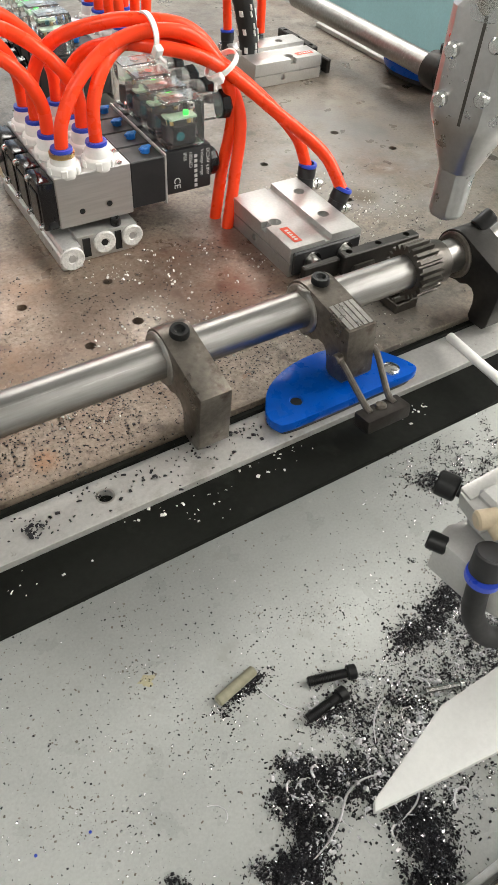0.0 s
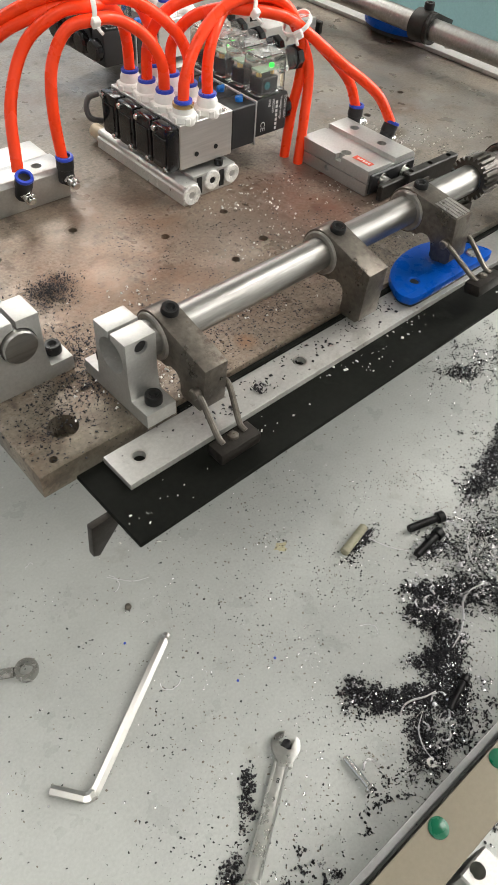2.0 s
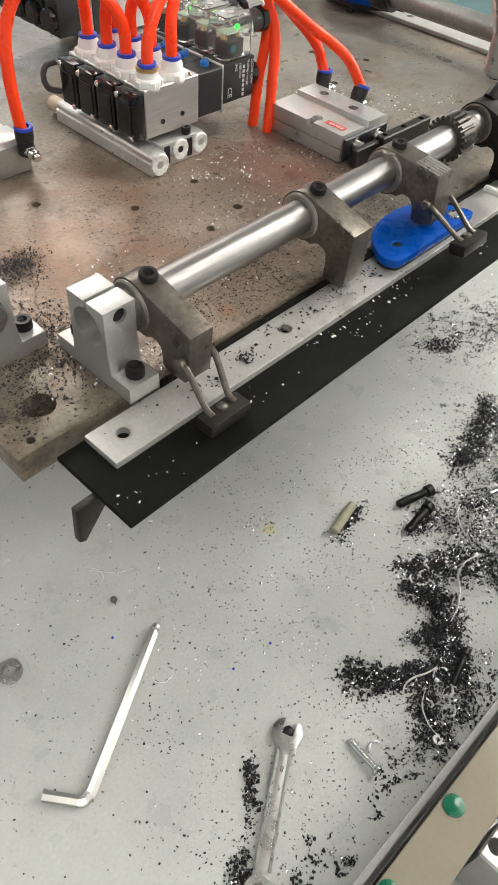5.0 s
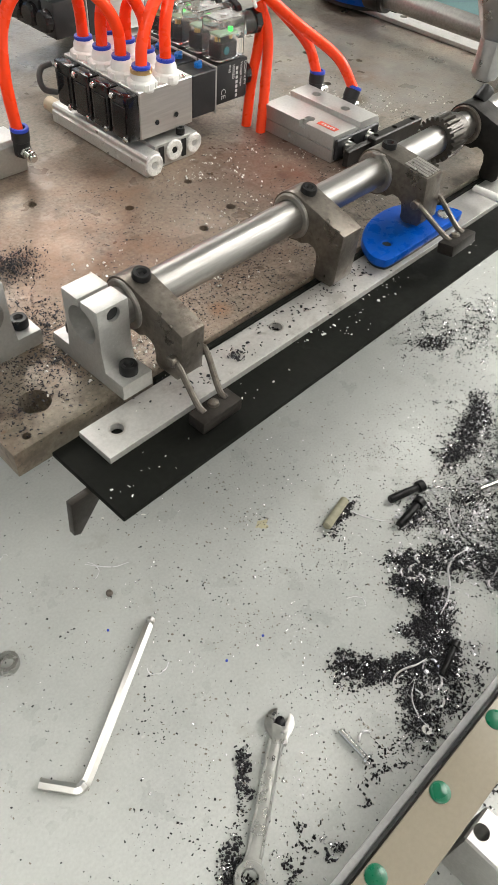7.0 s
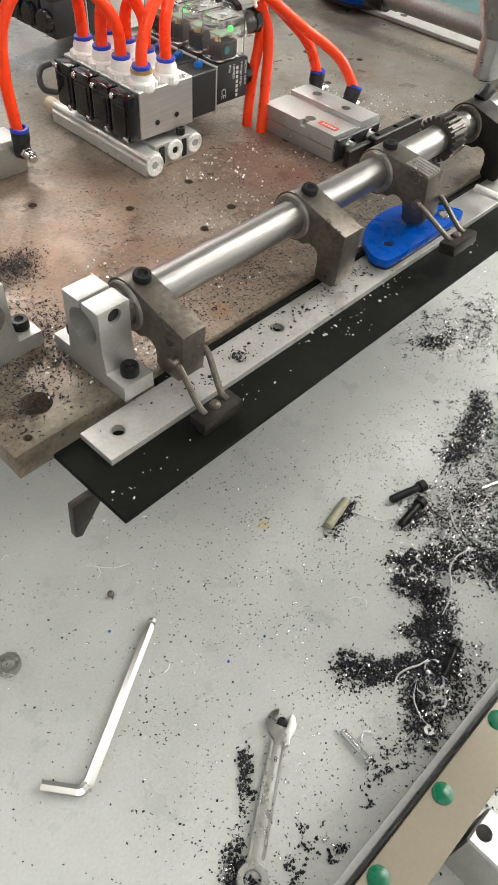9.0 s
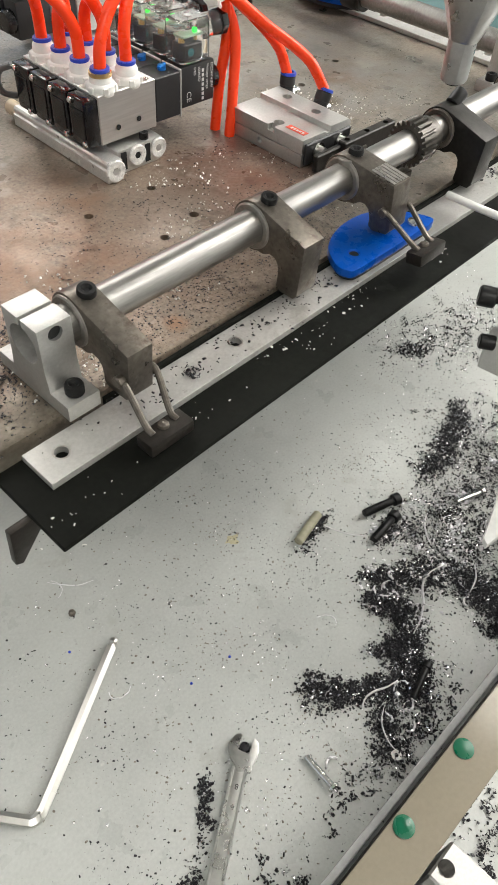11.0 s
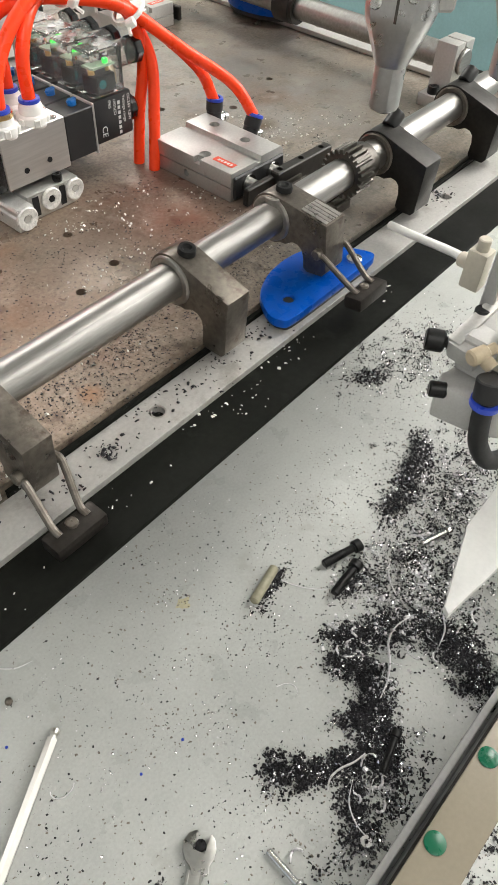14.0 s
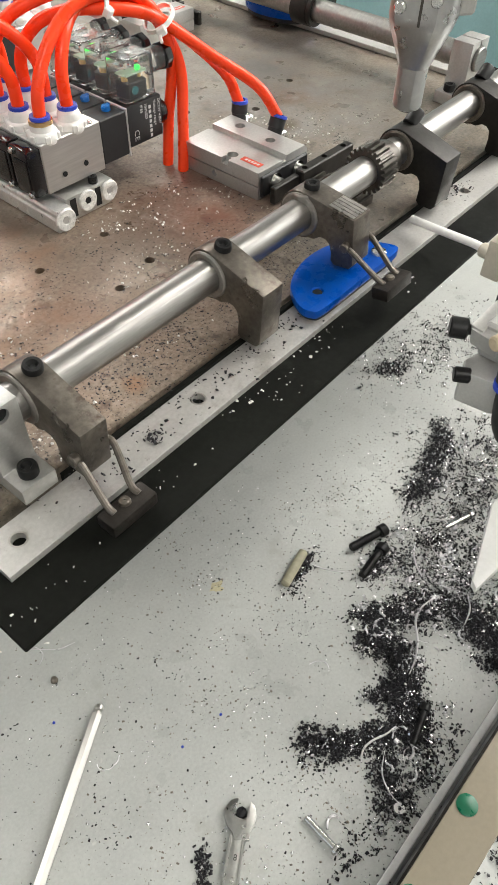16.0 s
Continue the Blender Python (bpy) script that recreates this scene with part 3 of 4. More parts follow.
        part("coil_nut", moved(lathe([(8.4, 0), (8.8, 1.2), (8.6, 5), (7.2, 6.8), (0.1, 7)], 12), tr(100, y0 + 9.8, 37, 0, 90, 0)), M_BPLA, coil, smooth=10)
        plug = part("plug", box(70.5, 95.5, y0 + 0.9, y0 + PITCH - 1.9, 52.4, 78, 2.0, 2), M_CLEAR, bank, "clear plastic plug with green indicator")
        part("terminal_block", box(76, 91, y0 + 4.4, y0 + PITCH - 4.4, 53, 63.5, 0.8), M_BMAT, plug)
        part("terminal_screw", moved(lathe([(2.6, 0), (2.6, 0.6), (0.1, 0.6)], 16), tr(80.5, y0 + 4.3, 58.5, 90, 0, 0)), M_TEALI, plug)
        part("light", box(83.5, 86.5, y0 + 4.6, y0 + 7.4, 69.5, 72.5, 0.8, 2), M_GREENL if k < 3 else M_TEALI, plug, "green indicator light" if k < 3 else "unlit indicator")
        part("circuit_board", box(75, 92, y0 + 5.2, y0 + 14, 67.4, 68.6, 0), M_BOARD, plug, "pale green circuit board")
        for tx in (77.5, 88.5):
            part("terminal_pin", rod((tx, y0 + 9.6, 63.6), (tx, y0 + 9.6, 67.3), 1.3, 10), M_BRASS, plug)
        part("plug_screw", moved(lathe([(2.6, 0), (2.6, 1.2), (0.2, 1.2)], 14), tr(83, y0 + 9.7, 78)), M_CHROME, plug)
        part("lid_rim", box(71.5, 94.5, y0 + 1.8, y0 + PITCH - 2.8, 78.1, 79.0, 0.4), M_CLEAR, plug)
        gland = part("gland", moved(lathe([(7.6, 0), (7.6, 9), (7.0, 13), (0.2, 13)], 20), tr(95.6, y0 + 9.7, 70, 0, 90, 0)), M_CLEAR, bank, "clear plastic cable gland")
        part("gland_nut", moved(lathe([(8.2, 13.2), (8.6, 14), (8.6, 18), (7.2, 19.5), (0.2, 19.5)], 8), tr(95.6, y0 + 9.7, 70, 0, 90, 0)), M_BPLA, gland, "black gland nut", smooth=10)
        fitting(bank, 9.5, y0 + 8.5, 49.6, k == 0 and front)
        fitting(bank, 30, y0 + 8.5, 49.6)
    # black discs on the uncut face stand in for shaded holes
    for sx, sz in ((14, 28.5), (31, 29.5)):
        part("through_hole", moved(lathe([(1.7, 0), (1.7, 0.4)], 14), tr(sx, -0.1, sz, 90, 0, 0)), M_DARK, bank)
    # printing on the first coil
    for k, (words, size) in enumerate((("DC24V 4.8W", 3.0), ("Voltage range", 3.0), ("", 0), ("100%ED", 3.0), ("IP65", 3.0), ("CE", 6.0))):
        if words:
            txt(bank, words, size, mm(96.5 - 3.9 * k - (2.6 if words == "CE" else 0), 1.1, 49.5 if words != "CE" else 35, 90, 90, 0), M_INK)
    part("printing_bars", merged(*[box(88.2, 90.2, 1.0, 1.15, 26.5 + 3.1 * j, 28.6 + 3.1 * j, 0) for j in range(7)]), M_INK, bank)
    return bank


bank = valve_bank(mm(50, 176, 198))
copy_thing(bank, mm(200, 424, 198, 0, 0, 180))
M_CURL = mat("pale_shaving", (0.74, 0.73, 0.74), 0.34, 0.5, 300, 0.1, 60, 0.1, 0)

# ---- slide cylinders ----


def speed_fitting(parent, x, y, z, lean):
    """A black elbow with blue ring and a bright adjusting needle, on the cylinder's side."""
    m = tr(x, y, z, 0, lean, 0)
    body = part("elbow_fitting", merged(moved(lathe([(5.2, 0), (5.4, 1), (5.4, 9.5), (5.9, 10), (5.9, 16), (5.2, 16.5)], 18), m), moved(rod((-7, 0, 3), (4, 0, 3), 5.0, 16, bev=0.6), tr(x, y, z))), M_BMAT, parent, "black push-in elbow")
    part("release_ring", moved(lathe([(4.0, 16.6), (6.0, 16.6), (6.1, 17.4), (5.7, 18.6), (4.0, 18.6)], 20, True), m), M_BLUER, body, "blue release ring")
    steps = [rod((4 + 2.6 * k, 0, 3 - 0.35 * k), (6.3 + 2.6 * k, 0, 3 - 0.35 * (k + 1)), r, 6 if k == 0 else 14, bev=0.4) for k, r in enumerate((4.2, 3.5, 3.9, 2.6))]
    part("needle", moved(merged(*steps), tr(x, y, z)), M_CHROME, body, "bright adjusting needle")


def slide_unit(m):
    ob = thing("slide_cylinder", m, "aluminium pneumatic slide cylinder with a red sticker and black fittings", "cylinder", "slide cylinders on the plate")
    # origin: corner at the rod end, on the plate; the rods look along -y
    base = part("body", prism([(0, 0.2), (52, 0.2), (52, 19), (49, 21.8), (29, 21.8), (29, 18), (25, 18), (25, 19.6), (0, 19.6)], 0, 69, "y", 0.6), M_ALU, ob)
    cut(base, [rod((8, 30, 15), (8, 30, 30), 4.0, 20), rod((40, 52, 17), (40, 52, 30), 3.6, 20), rod((38, 22, 17), (38, 22, 30), 3.6, 20), box(-3, 4, 27, 33, 15.5, 25, 0), box(-1, 1.2, -1, 75, 9.2, 10.2, 0), rod((-2, 40, 6), (3, 40, 6), 2.4, 16)])
    part("sticker", box(6, 11.5, 5, 22, 19.7, 19.82, 0), M_RED, ob, "small red sticker")
    part("sticker_bars", merged(*[box(7.6, 9.8, 7 + 2.6 * k, 8.6 + 2.6 * k, 19.83, 19.9, 0) for k in range(5)]), M_INK, ob)
    part("end_cap", box(1.5, 50, -2.5, 0, 2, 17, 0.8), M_BMAT, ob)
    for x in (14, 38):
        part("piston_rod", rod((x, -9, 9.5), (x, -2.4, 9.5), 4.2, 18), M_SHAFT, ob)
        part("rod_bush", rod((x, -4, 9.5), (x, -2, 9.5), 6.2, 18), M_CHROME, ob)
    push = part("push_plate", box(28, 86, -16, -8.5, 2, 15.5, 0.8), M_CASTD, ob, "dark steel push plate with holes")
    cut(push, [rod((x, -12, 12), (x, -12, 18), 2.2, 14) for x in (34, 56, 78)])
    part("brace", box(2, 28, -13, -8.5, 1, 13, 0.8), M_CASTD, ob)
    speed_fitting(ob, 54, 66, 13, 4)
    speed_fitting(ob, 53, 33, 12, 24)
    return ob


main_slide = slide_unit(mm(160, 99, 198))
copy_thing(main_slide, mm(-80, 275, 198, 0, 0, -90))
copy_thing(main_slide, mm(359, 353, 198, 0, 0, 90))

# ---- the fixture along the plate's far end, and the one at its near end ----
sb = bpy.data.objects["shaft_support"]
copy_thing(sb, mm(408, 88, 198, 0, 0, 90))
copy_thing(sb, mm(-132, 76, 198, 0, 0, 90))
solo("round_shaft", rod((0, 76, 0), (0, 470, 0), SR, 40, bev=0.8), M_SHAFT, mm(408, 0, 228), "polished round steel shaft in clamping blocks", "shaft")
solo("round_shaft", rod((0, 64, 0), (0, 420, 0), SR, 40, bev=0.8), M_SHAFT, mm(-132, 0, 228), "polished round steel shaft in clamping blocks", "shaft")
far = thing("steel_strip", mm(448, 0, 198.2), "ground steel strip with holes along the plate's end", "steel strip")
fs = part("strip", box(-13, 13, 96, 470, 0, 4, 0.4), M_STRIP, far)
cut(fs, [merged(*[moved(lathe([(4, -2), (4, 6)], 20), tr(2, y, 0)) for y in (128, 142, 250, 360)])])
farbar = thing("black_bar", mm(478, 0, 190), "black oxide flat steel bar", "steel bar")
part("bar", box(-20, 26, 70, 480, -8, 0, 0.8), M_BLACK, farbar)
for y in (120, 420):
    part("support_post", rod((4, y, -189.8), (4, y, -8.3), 9, 16), M_PEDGE, farbar)
farblue = thing("blue_workpiece", mm(440, 318, 202.4, 0, 0, 90), "glossy blue plastic leaf-shaped workpiece", "workpiece")
part("cover", prism(bo, 4, 14, "z", 1.6), M_BLUE, farblue)
part("gasket", prism([(a * 0.94, b * 0.9) for a, b in bo], 0.2, 3.9), M_RUBB, farblue, "black rubber underside")
for y in [256]:
    fa = thing("swing_arm", mm(408, y, 228, 0, 0, 90), "dark steel swing arm clamped on the far shaft", "clamp arm", "swing arms on the far shaft")
    fb = part("body", prism(arm_outline(-19, 34, 1.8), -9, 9, "x", 0.7), M_CASTD, fa)
    cut(fb, [rod((-14, 0, 0), (14, 0, 0), SR + 0.15, 32)])
    part("collar", moved(lathe([(SR + 0.2, -13), (13.6, -13), (13.6, -8.5), (SR + 0.2, -8.5)], 36, True), tr(0, 0, 0, 0, 90, 0)), M_CASTD, fa)
    cap_screw(fa, 0, -3, 12, 5.0, 8.0)

# ---- panel and machine beyond the plate ----
panel = thing("teal_guard", mm(900, 560, 0), "pale teal painted sheet metal guard", "machine guard")
part("sheet", box(-8, 8, -700, 500, -849, 330, 2), M_TEAL, panel)
part("top_channel", box(-30, 30, -700, 500, 330.2, 372, 3), M_WHITE, panel)

# ---- braided loom ----
loom = thing("cable_loom", mm(0, 0, 0), "black braided cable loom with pale flecks", "cable")
LP = [(303, 386, 196), (300, 384, 230), (290, 380, 262), (276, 372, 300), (262, 366, 350), (262, 380, 420)]
part("sleeve", sweep(LP, 8.5, 16, 12), M_RUBB, loom)
lp = glide(LP, 12)
fl = []
for k in range(2, len(lp) - 2):
    for s in (1, -1):
        a = s * k * 1.05
        d = (lp[k + 1] - lp[k - 1]).normalized()
        u = d.orthogonal().normalized()
        v = d.cross(u)
        o = lp[k] + 8.5 * (math.cos(a) * u + math.sin(a) * v)
        fl.append(moved(box(-1.1, 1.1, -0.5, 0.5, -2.4, 2.4, 0), Matrix.Translation(o) @ d.to_track_quat("Z", "Y").to_matrix().to_4x4()))
part("flecks", merged(*fl), M_WHITE, loom, "pale braid flecks")

# ---- orange tubes ----
ROOT = Matrix.Identity(4)


def tube(points, label="glossy orange pneumatic tube pushed into a fitting", r=3.8):
    return solo("pneumatic_tube", sweep(points, r, 14, 12), M_ORANGE, ROOT, label, "tube", "orange pneumatic tubes")


FA, FB, FZ = 59.5, 80.0, 259.0
FYS = [184.5 + PITCH * k for k in range(4)]
tube([(FA, FYS[0], FZ), (FA + 3, FYS[0] + 1, 275), (76, 189, 293), (97, 193, 306), (119, 191, 311), (142, 186, 307), (158, 182, 290), (168, 184, 262), (161, 183, 228), (155, 180.5, 196)])
tube([(FB, FYS[0], FZ), (FB + 1, FYS[0] + 1, 280), (90, 190, 296), (104, 197, 304), (119, 199, 305), (143, 189, 300), (163, 188, 289), (186, 180, 270), (206, 170, 248), (214, 165, 228)])
tube([(FA, FYS[2], FZ), (FA + 2, FYS[2] - 1, 284), (74, 219, 303), (98, 206, 313), (119, 199.5, 314), (143, 193, 309), (160, 190.5, 292), (171, 180, 262), (163, 171, 226), (156, 166, 196)])
tube([(FB, FYS[2], FZ), (FB + 1, FYS[2] - 1, 280), (90, 216, 296), (104, 203, 303), (119, 191, 303.5), (144, 181, 298), (164, 179, 286), (188, 166, 266), (210, 144, 246), (219, 132, 226)])
tube([(FA, FYS[1], FZ), (FA - 1, FYS[1] + 1, 278), (50, 212, 294), (34, 219, 304), (18, 219, 306), (2, 224, 302), (-10, 226, 284), (-15, 224, 258), (-15, 221, 226)])
tube([(FA, FYS[3], FZ), (FA - 1, FYS[3], 280), (50, 240, 297), (34, 229, 309), (18, 225, 312), (0, 231, 309), (-20, 240, 292), (-38, 235, 262), (-47, 223, 226)])
tube([(FB, FYS[1], FZ), (FB - 1, FYS[1] + 1, 281), (66, 212, 300), (44, 222, 313), (18, 229, 313), (-4, 238, 309), (-30, 262, 290), (-50, 286, 250), (-55, 292, 196)])
tube([(FB, FYS[3], FZ), (FB - 1, FYS[3], 281), (66, 241, 302), (44, 232, 318), (18, 227, 320), (-6, 241, 315), (-36, 268, 292), (-62, 292, 250), (-68, 300, 196)])
for k in range(4):
    for fx, dx in ((190.5, 12), (170, -10)):
        y = 415.5 - PITCH * k
        tube([(fx, y, FZ), (fx + 0.2 * dx, y, 285), (fx + dx * 1.2, y + 4, 330), (fx + dx * 3, y + 12, 372), (fx + dx * 6, y + 30, 400)], "glossy orange pneumatic tube rising from the rear valve bank")
tube([(293, 407, 224), (292, 408, 250), (286, 404, 300), (270, 398, 350), (246, 400, 392)])
tube([(326, 405, 224), (326, 406, 252), (318, 400, 304), (296, 395, 352), (262, 400, 394)])


def tie(m, r):
    ob = thing("cable_tie", m, "white nylon cable tie round the orange tubes", "cable tie", "cable ties")
    part("band", lathe([(r, -1.6), (r + 1.1, -1.6), (r + 1.1, 1.3), (r, 1.3)], 28, True), M_WHITE, ob)
    part("lock", moved(box(r, r + 4.6, -3, 3, -2.6, 2.6, 0.7), tr(0, 0, 0, 0, 0, -60)), M_WHITE, ob)
    part("tail", moved(sweep([(r + 2, 0, 0), (r + 5, 2, 1), (r + 9, 2, 2)], 1.1, 6, 5), tr(0, 0, 0, 0, 0, -60)), M_WHITE, ob)
    return ob


tie(mm(119, 195.2, 308.4, 0, 90, 8), 9.7)
tie(mm(160.5, 185.2, 290, 0, 145, -12), 9.9)
tie(mm(18, 225, 312.8, 0, 90, -8), 11)

# grey cable behind the bank, and the seam line in the plate
solo("grey_cable", sweep([(42, 262, 243), (35, 264, 241), (31.5, 263, 235), (33, 261, 228), (42, 260, 224)], 2.1, 10, 10), mat("grey_cable_sheath", (0.09, 0.09, 0.09), 0.5, 0, 300, 0.08, 30, 0.1, 0.05), ROOT, "short dark grey cable loop behind the valve bank", "cable")

# ---- screwdriving head on its post ----
head = thing("screwdriving_head", mm(300, -170, 0), "screwdriving head with two steel nozzles on a post", "screwdriving machine")
HX, HY = 300, -170


def hp(x, y, z):
    return (x - HX, y - HY, z)


part("post", box(-20, 20, -20, 20, 0.2, 640, 2), M_SAT, head)
part("beam", box(-250, 40, -22, 22, 640.2, 690, 2), M_SAT, head)
part("cross_beam", box(-140, -20, 22, 240, 645, 685, 2), M_SAT, head)


M_SATS = mat("satin_steel", (0.54, 0.53, 0.52), 0.30, 1.0, 400, 0.06, 30, 0.08, 0.03, rvar=0.05)


M_CREAMP = mat("cream_plastic", (0.55, 0.51, 0.42), 0.4, 0, 400, 0.05, 30, 0.08, 0.02)
M_BLADE = mat("milky_plastic", (0.55, 0.55, 0.53), 0.45, 0, 400, 0.04, 20, 0.06, 0.02)


def nozzle(x, y, z):
    t = tr(x - HX, y - HY, z)
    turned = lathe([(5.6, 0), (7.2, 0.9), (7.9, 2.6), (7.9, 22), (8.6, 23), (16.6, 43), (17.8, 47), (17.8, 84), (15, 87), (11, 88), (11, 94)], 40)
    for v in turned.verts:
        lim = 6.9 if v.co.z < 22.5 else 13.8
        v.co.y = max(-lim, min(lim, v.co.y))
        if v.co.z > 22.5:
            v.co.x = max(-15.2, v.co.x)
    jaw = part("nozzle", moved(turned, t @ tr(0, 0, 0, 0, 0, -75)), M_SATS, head, "tapered satin steel nozzle with flats", smooth=20)
    part("tip", moved(lathe([(3.6, -1.2), (4.4, -0.8), (4.4, 0.2)], 20), t), M_DARK, jaw)
    flat = part("jaw_plate", moved(box(14, 24, -9, 9, 47, 98, 1.5), t @ tr(0, 0, 0, 0, 0, -38)), M_ALU, jaw, "flat aluminium jaw plate")
    face = t @ tr(0, 0, 0, 0, 0, -75)
    # dark raised strip stands in for the shade of a groove
    part("jaw_groove", moved(box(1.2, 3.0, -13.9, -12, 44, 84, 0.3), face), M_GEAR, jaw)
    for sx, zz in ((-8, 52), (-8, 70), (9.5, 57), (9.5, 76)):
        part("jaw_screw", moved(lathe([(3, 0), (3, 2.4), (2.2, 3.2), (0.1, 3.2)], 14), face @ tr(sx, -13.7, zz, 90, 0, 0)), M_CHROME, jaw)
    feed = part("feed_tube", moved(lathe([(9.6, 0), (11, 0), (11, 120), (9.6, 120)], 24, True), t @ tr(-4, -2, 84, 0, -14, 0)), M_TUBECL, head, "clear plastic screw feed tube")
    part("feed_sleeve", moved(lathe([(8.2, -2), (9.3, -2), (9.3, 26), (8.2, 26)], 24, True), t @ tr(-4, -2, 84, 0, -14, 0)), M_CHROME, feed)
    part("bit_rod", moved(rod((6, 2, 88), (6, 2, 650 - z), 4.2, 16), t), M_CHROME, head)
    part("rod_collar", moved(lathe([(10, 98), (10.6, 99), (10.6, 112), (7.5, 113), (7.5, 122), (5, 123)], 24), t @ tr(6, 2, 0)), M_WEAR, head)
    part("guide_arm", moved(box(2, 74, -9, 9, 84, 98, 2), t @ tr(0, 0, 0, 0, 0, 8)), M_SAT, head, "pale grey guide arm")
    part("guide_rod", moved(rod((64, 10, 98), (64, 10, 650 - z), 4.0, 16), t), M_CHROME, head)
    part("guide_nut", moved(hexa(8, 98.2, 108), t @ tr(64, 10, 0)), M_CHROME, head)


nozzle(180, 11, 280)
nozzle(265, -13, 280)

# the air block hangs from the bar; AX shifts it as one
AX = 6


def hq(x, y, z):
    return hp(x + AX, y, z)


air = part("air_block", merged(prism([(v[0] + AX - HX, v[1] - HY) for v in ((118, -84), (128, -80), (176, -92), (178, -126), (128, -122), (121, -104))], 158, 181, "z", 2.0), moved(box(-4, 34, -9, 9, -6, 7, 2, 2), tr(*hq(136, -86, 193), 0, -14, -8)), box(*[v + d for v, d in zip((136, 158), (AX - HX, AX - HX))], -100 - HY, -82 - HY, 180, 204, 2)), M_SAT, head, "grey cast air block")
part("lever", moved(box(-3, 40, -4, 4, -3.5, 3.5, 1.4, 2), tr(*hq(136, -80, 198), 0, -16, -6)), M_ALU, head, "cast silver lever")
part("air_pipe", sweep([hp(205, 6, 203), hp(201, -18, 206), hp(196, -42, 210), hp(190, -56, 213)], 2.6, 12, 8), M_WHITE, head, "thin white air pipe")
part("pipe_elbow", merged(moved(box(-5, 6, -6, 6, -12, 12, 1.6, 2), tr(*hp(187, -62, 213))), rod(hp(189, -57, 213), hp(191, -50, 212), 4.4, 14, bev=0.6), rod(hp(187, -62, 224), hp(187, -62, 232), 3.6, 14, bev=0.6)), M_CREAMP, head, "pale cream pipe elbow")
part("thumb_screw", merged(rod(hq(130, -65, 195), hq(135, -74, 195), 6.2, 20, bev=1.0), rod(hq(135, -74, 195), hq(141, -84, 194), 3.2, 12)), M_SOCK, head, "black socket head screw in the lever")
part("side_screw", rod(hq(117, -80, 177), hq(122, -88, 177), 4.6, 18, bev=0.8), M_SOCK, head, "black screw in the casting")
part("top_screw", rod(hq(158, -81, 201), hq(158, -81, 208), 4.6, 18, bev=0.8), M_SOCK, head)
part("tan_connector", merged(rod(hq(126, -93, 200), hq(136, -97, 201), 4.6, 14, bev=1), rod(hq(132, -95, 201), hq(133, -103, 196), 3.8, 14), rod(hq(136, -97, 201), hq(141, -99, 202), 3.2, 14)), M_TAN, head, "tan plastic connector")
part("cream_valve", merged(box(146 + AX - HX, 170 + AX - HX, -112 - HY, -96 - HY, 182, 214, 2.5), rod(hq(150, -104, 214), hq(150, -104, 224), 4.2, 14, bev=0.8), rod(hq(163, -104, 214), hq(163, -104, 222), 4.2, 14, bev=0.8)), M_CREAMP, head, "cream plastic valve body")
part("hose_collar", rod(hq(123, -108, 198), hq(121, -110, 186), 7.6, 20, bev=0.8), M_BMAT, head)
part("hose_ring", moved(lathe([(5.6, 0), (8.2, 0), (8.2, 3.4), (5.6, 3.4)], 24, True), tr(*hq(121, -110, 182.4))), M_BLUER, head, "blue hose ring")
part("black_hose", sweep([hq(121, -110, 187), hq(120.5, -111.5, 170), hq(123, -115, 152), hq(136, -122, 134), hq(170, -130, 128), hq(220, -146, 150), hq(250, -158, 220), hq(270, -168, 320), hq(290, -170, 420)], 5.4, 16, 10), M_RUBB, head, "thick black hose")
for k in range(4):
    part("thin_hose", sweep([hq(140 + 7 * k, -100 - k, 214), hq(128 + 8 * k, -112, 200 - 3 * k), hq(128 + 10 * k, -124, 178 - 2 * k), hq(150 + 12 * k, -136, 164 + 5 * k), hq(200 + 8 * k, -148, 178 + 6 * k), hq(250 + 4 * k, -160, 240 + 8 * k), hq(275, -164 + 3 * k, 320)], 2.1, 10, 8), M_TUBECL, head, "thin translucent hose")
for k in range(2):
    part("riser_hose", sweep([hq(150 + 13 * k, -104, 222), hq(151 + 13 * k, -103, 260), hq(158 + 12 * k, -100, 320), hq(170 + 10 * k, -98, 396)], 2.4, 10, 8), M_TUBECL, head, "thin translucent hose rising to the bracket")
part("blade", prism([(a - HX, b - HY) for a, b in ((49, -153), (52, -149), (105, -132), (285, -128), (285, -166), (112, -161))], 114, 119, "z", 0.8), M_BLADE, head, "white pointed plastic blade")
part("upright_bar", box(*[v for v in (168 - HX, 178 - HX, -84 - HY, -76 - HY, 170, 420)], 1.0), M_SAT, head)
part("bar_bracket", box(130 - HX, 290 - HX, -120 - HY, -100 - HY, 395, 425, 1.5), M_SAT, head)
part("side_bracket", box(165 - HX, 290 - HX, -110 - HY, -72 - HY, 420.2, 440, 1.5), M_SAT, head)

# ---- linear rail along the table's front ----
rail = thing("linear_rail", mm(0, 0, 0), "cream covered rail with round green caps along the table's front", "rail")
# body coloured dark to stand in for the shaded gap beside the cover
part("rail_body", box(-420, 420, -224.2, -198.6, 0.2, 50, 0.4), M_CASTD, rail)
part("cover", box(-420, 420, -224.6, -199.8, 50.2, 57, 0.4), M_CREAM, rail, "glossy cream cover strip")
for k in range(-6, 8):
    part("cap", moved(lathe([(5.6, 0), (5.6, 0.5), (4.8, 0.9), (0.1, 1.0)], 24), tr(-23 - 53.6 * -k, -206, 57.05)), M_GREEN, rail, "round green cap")
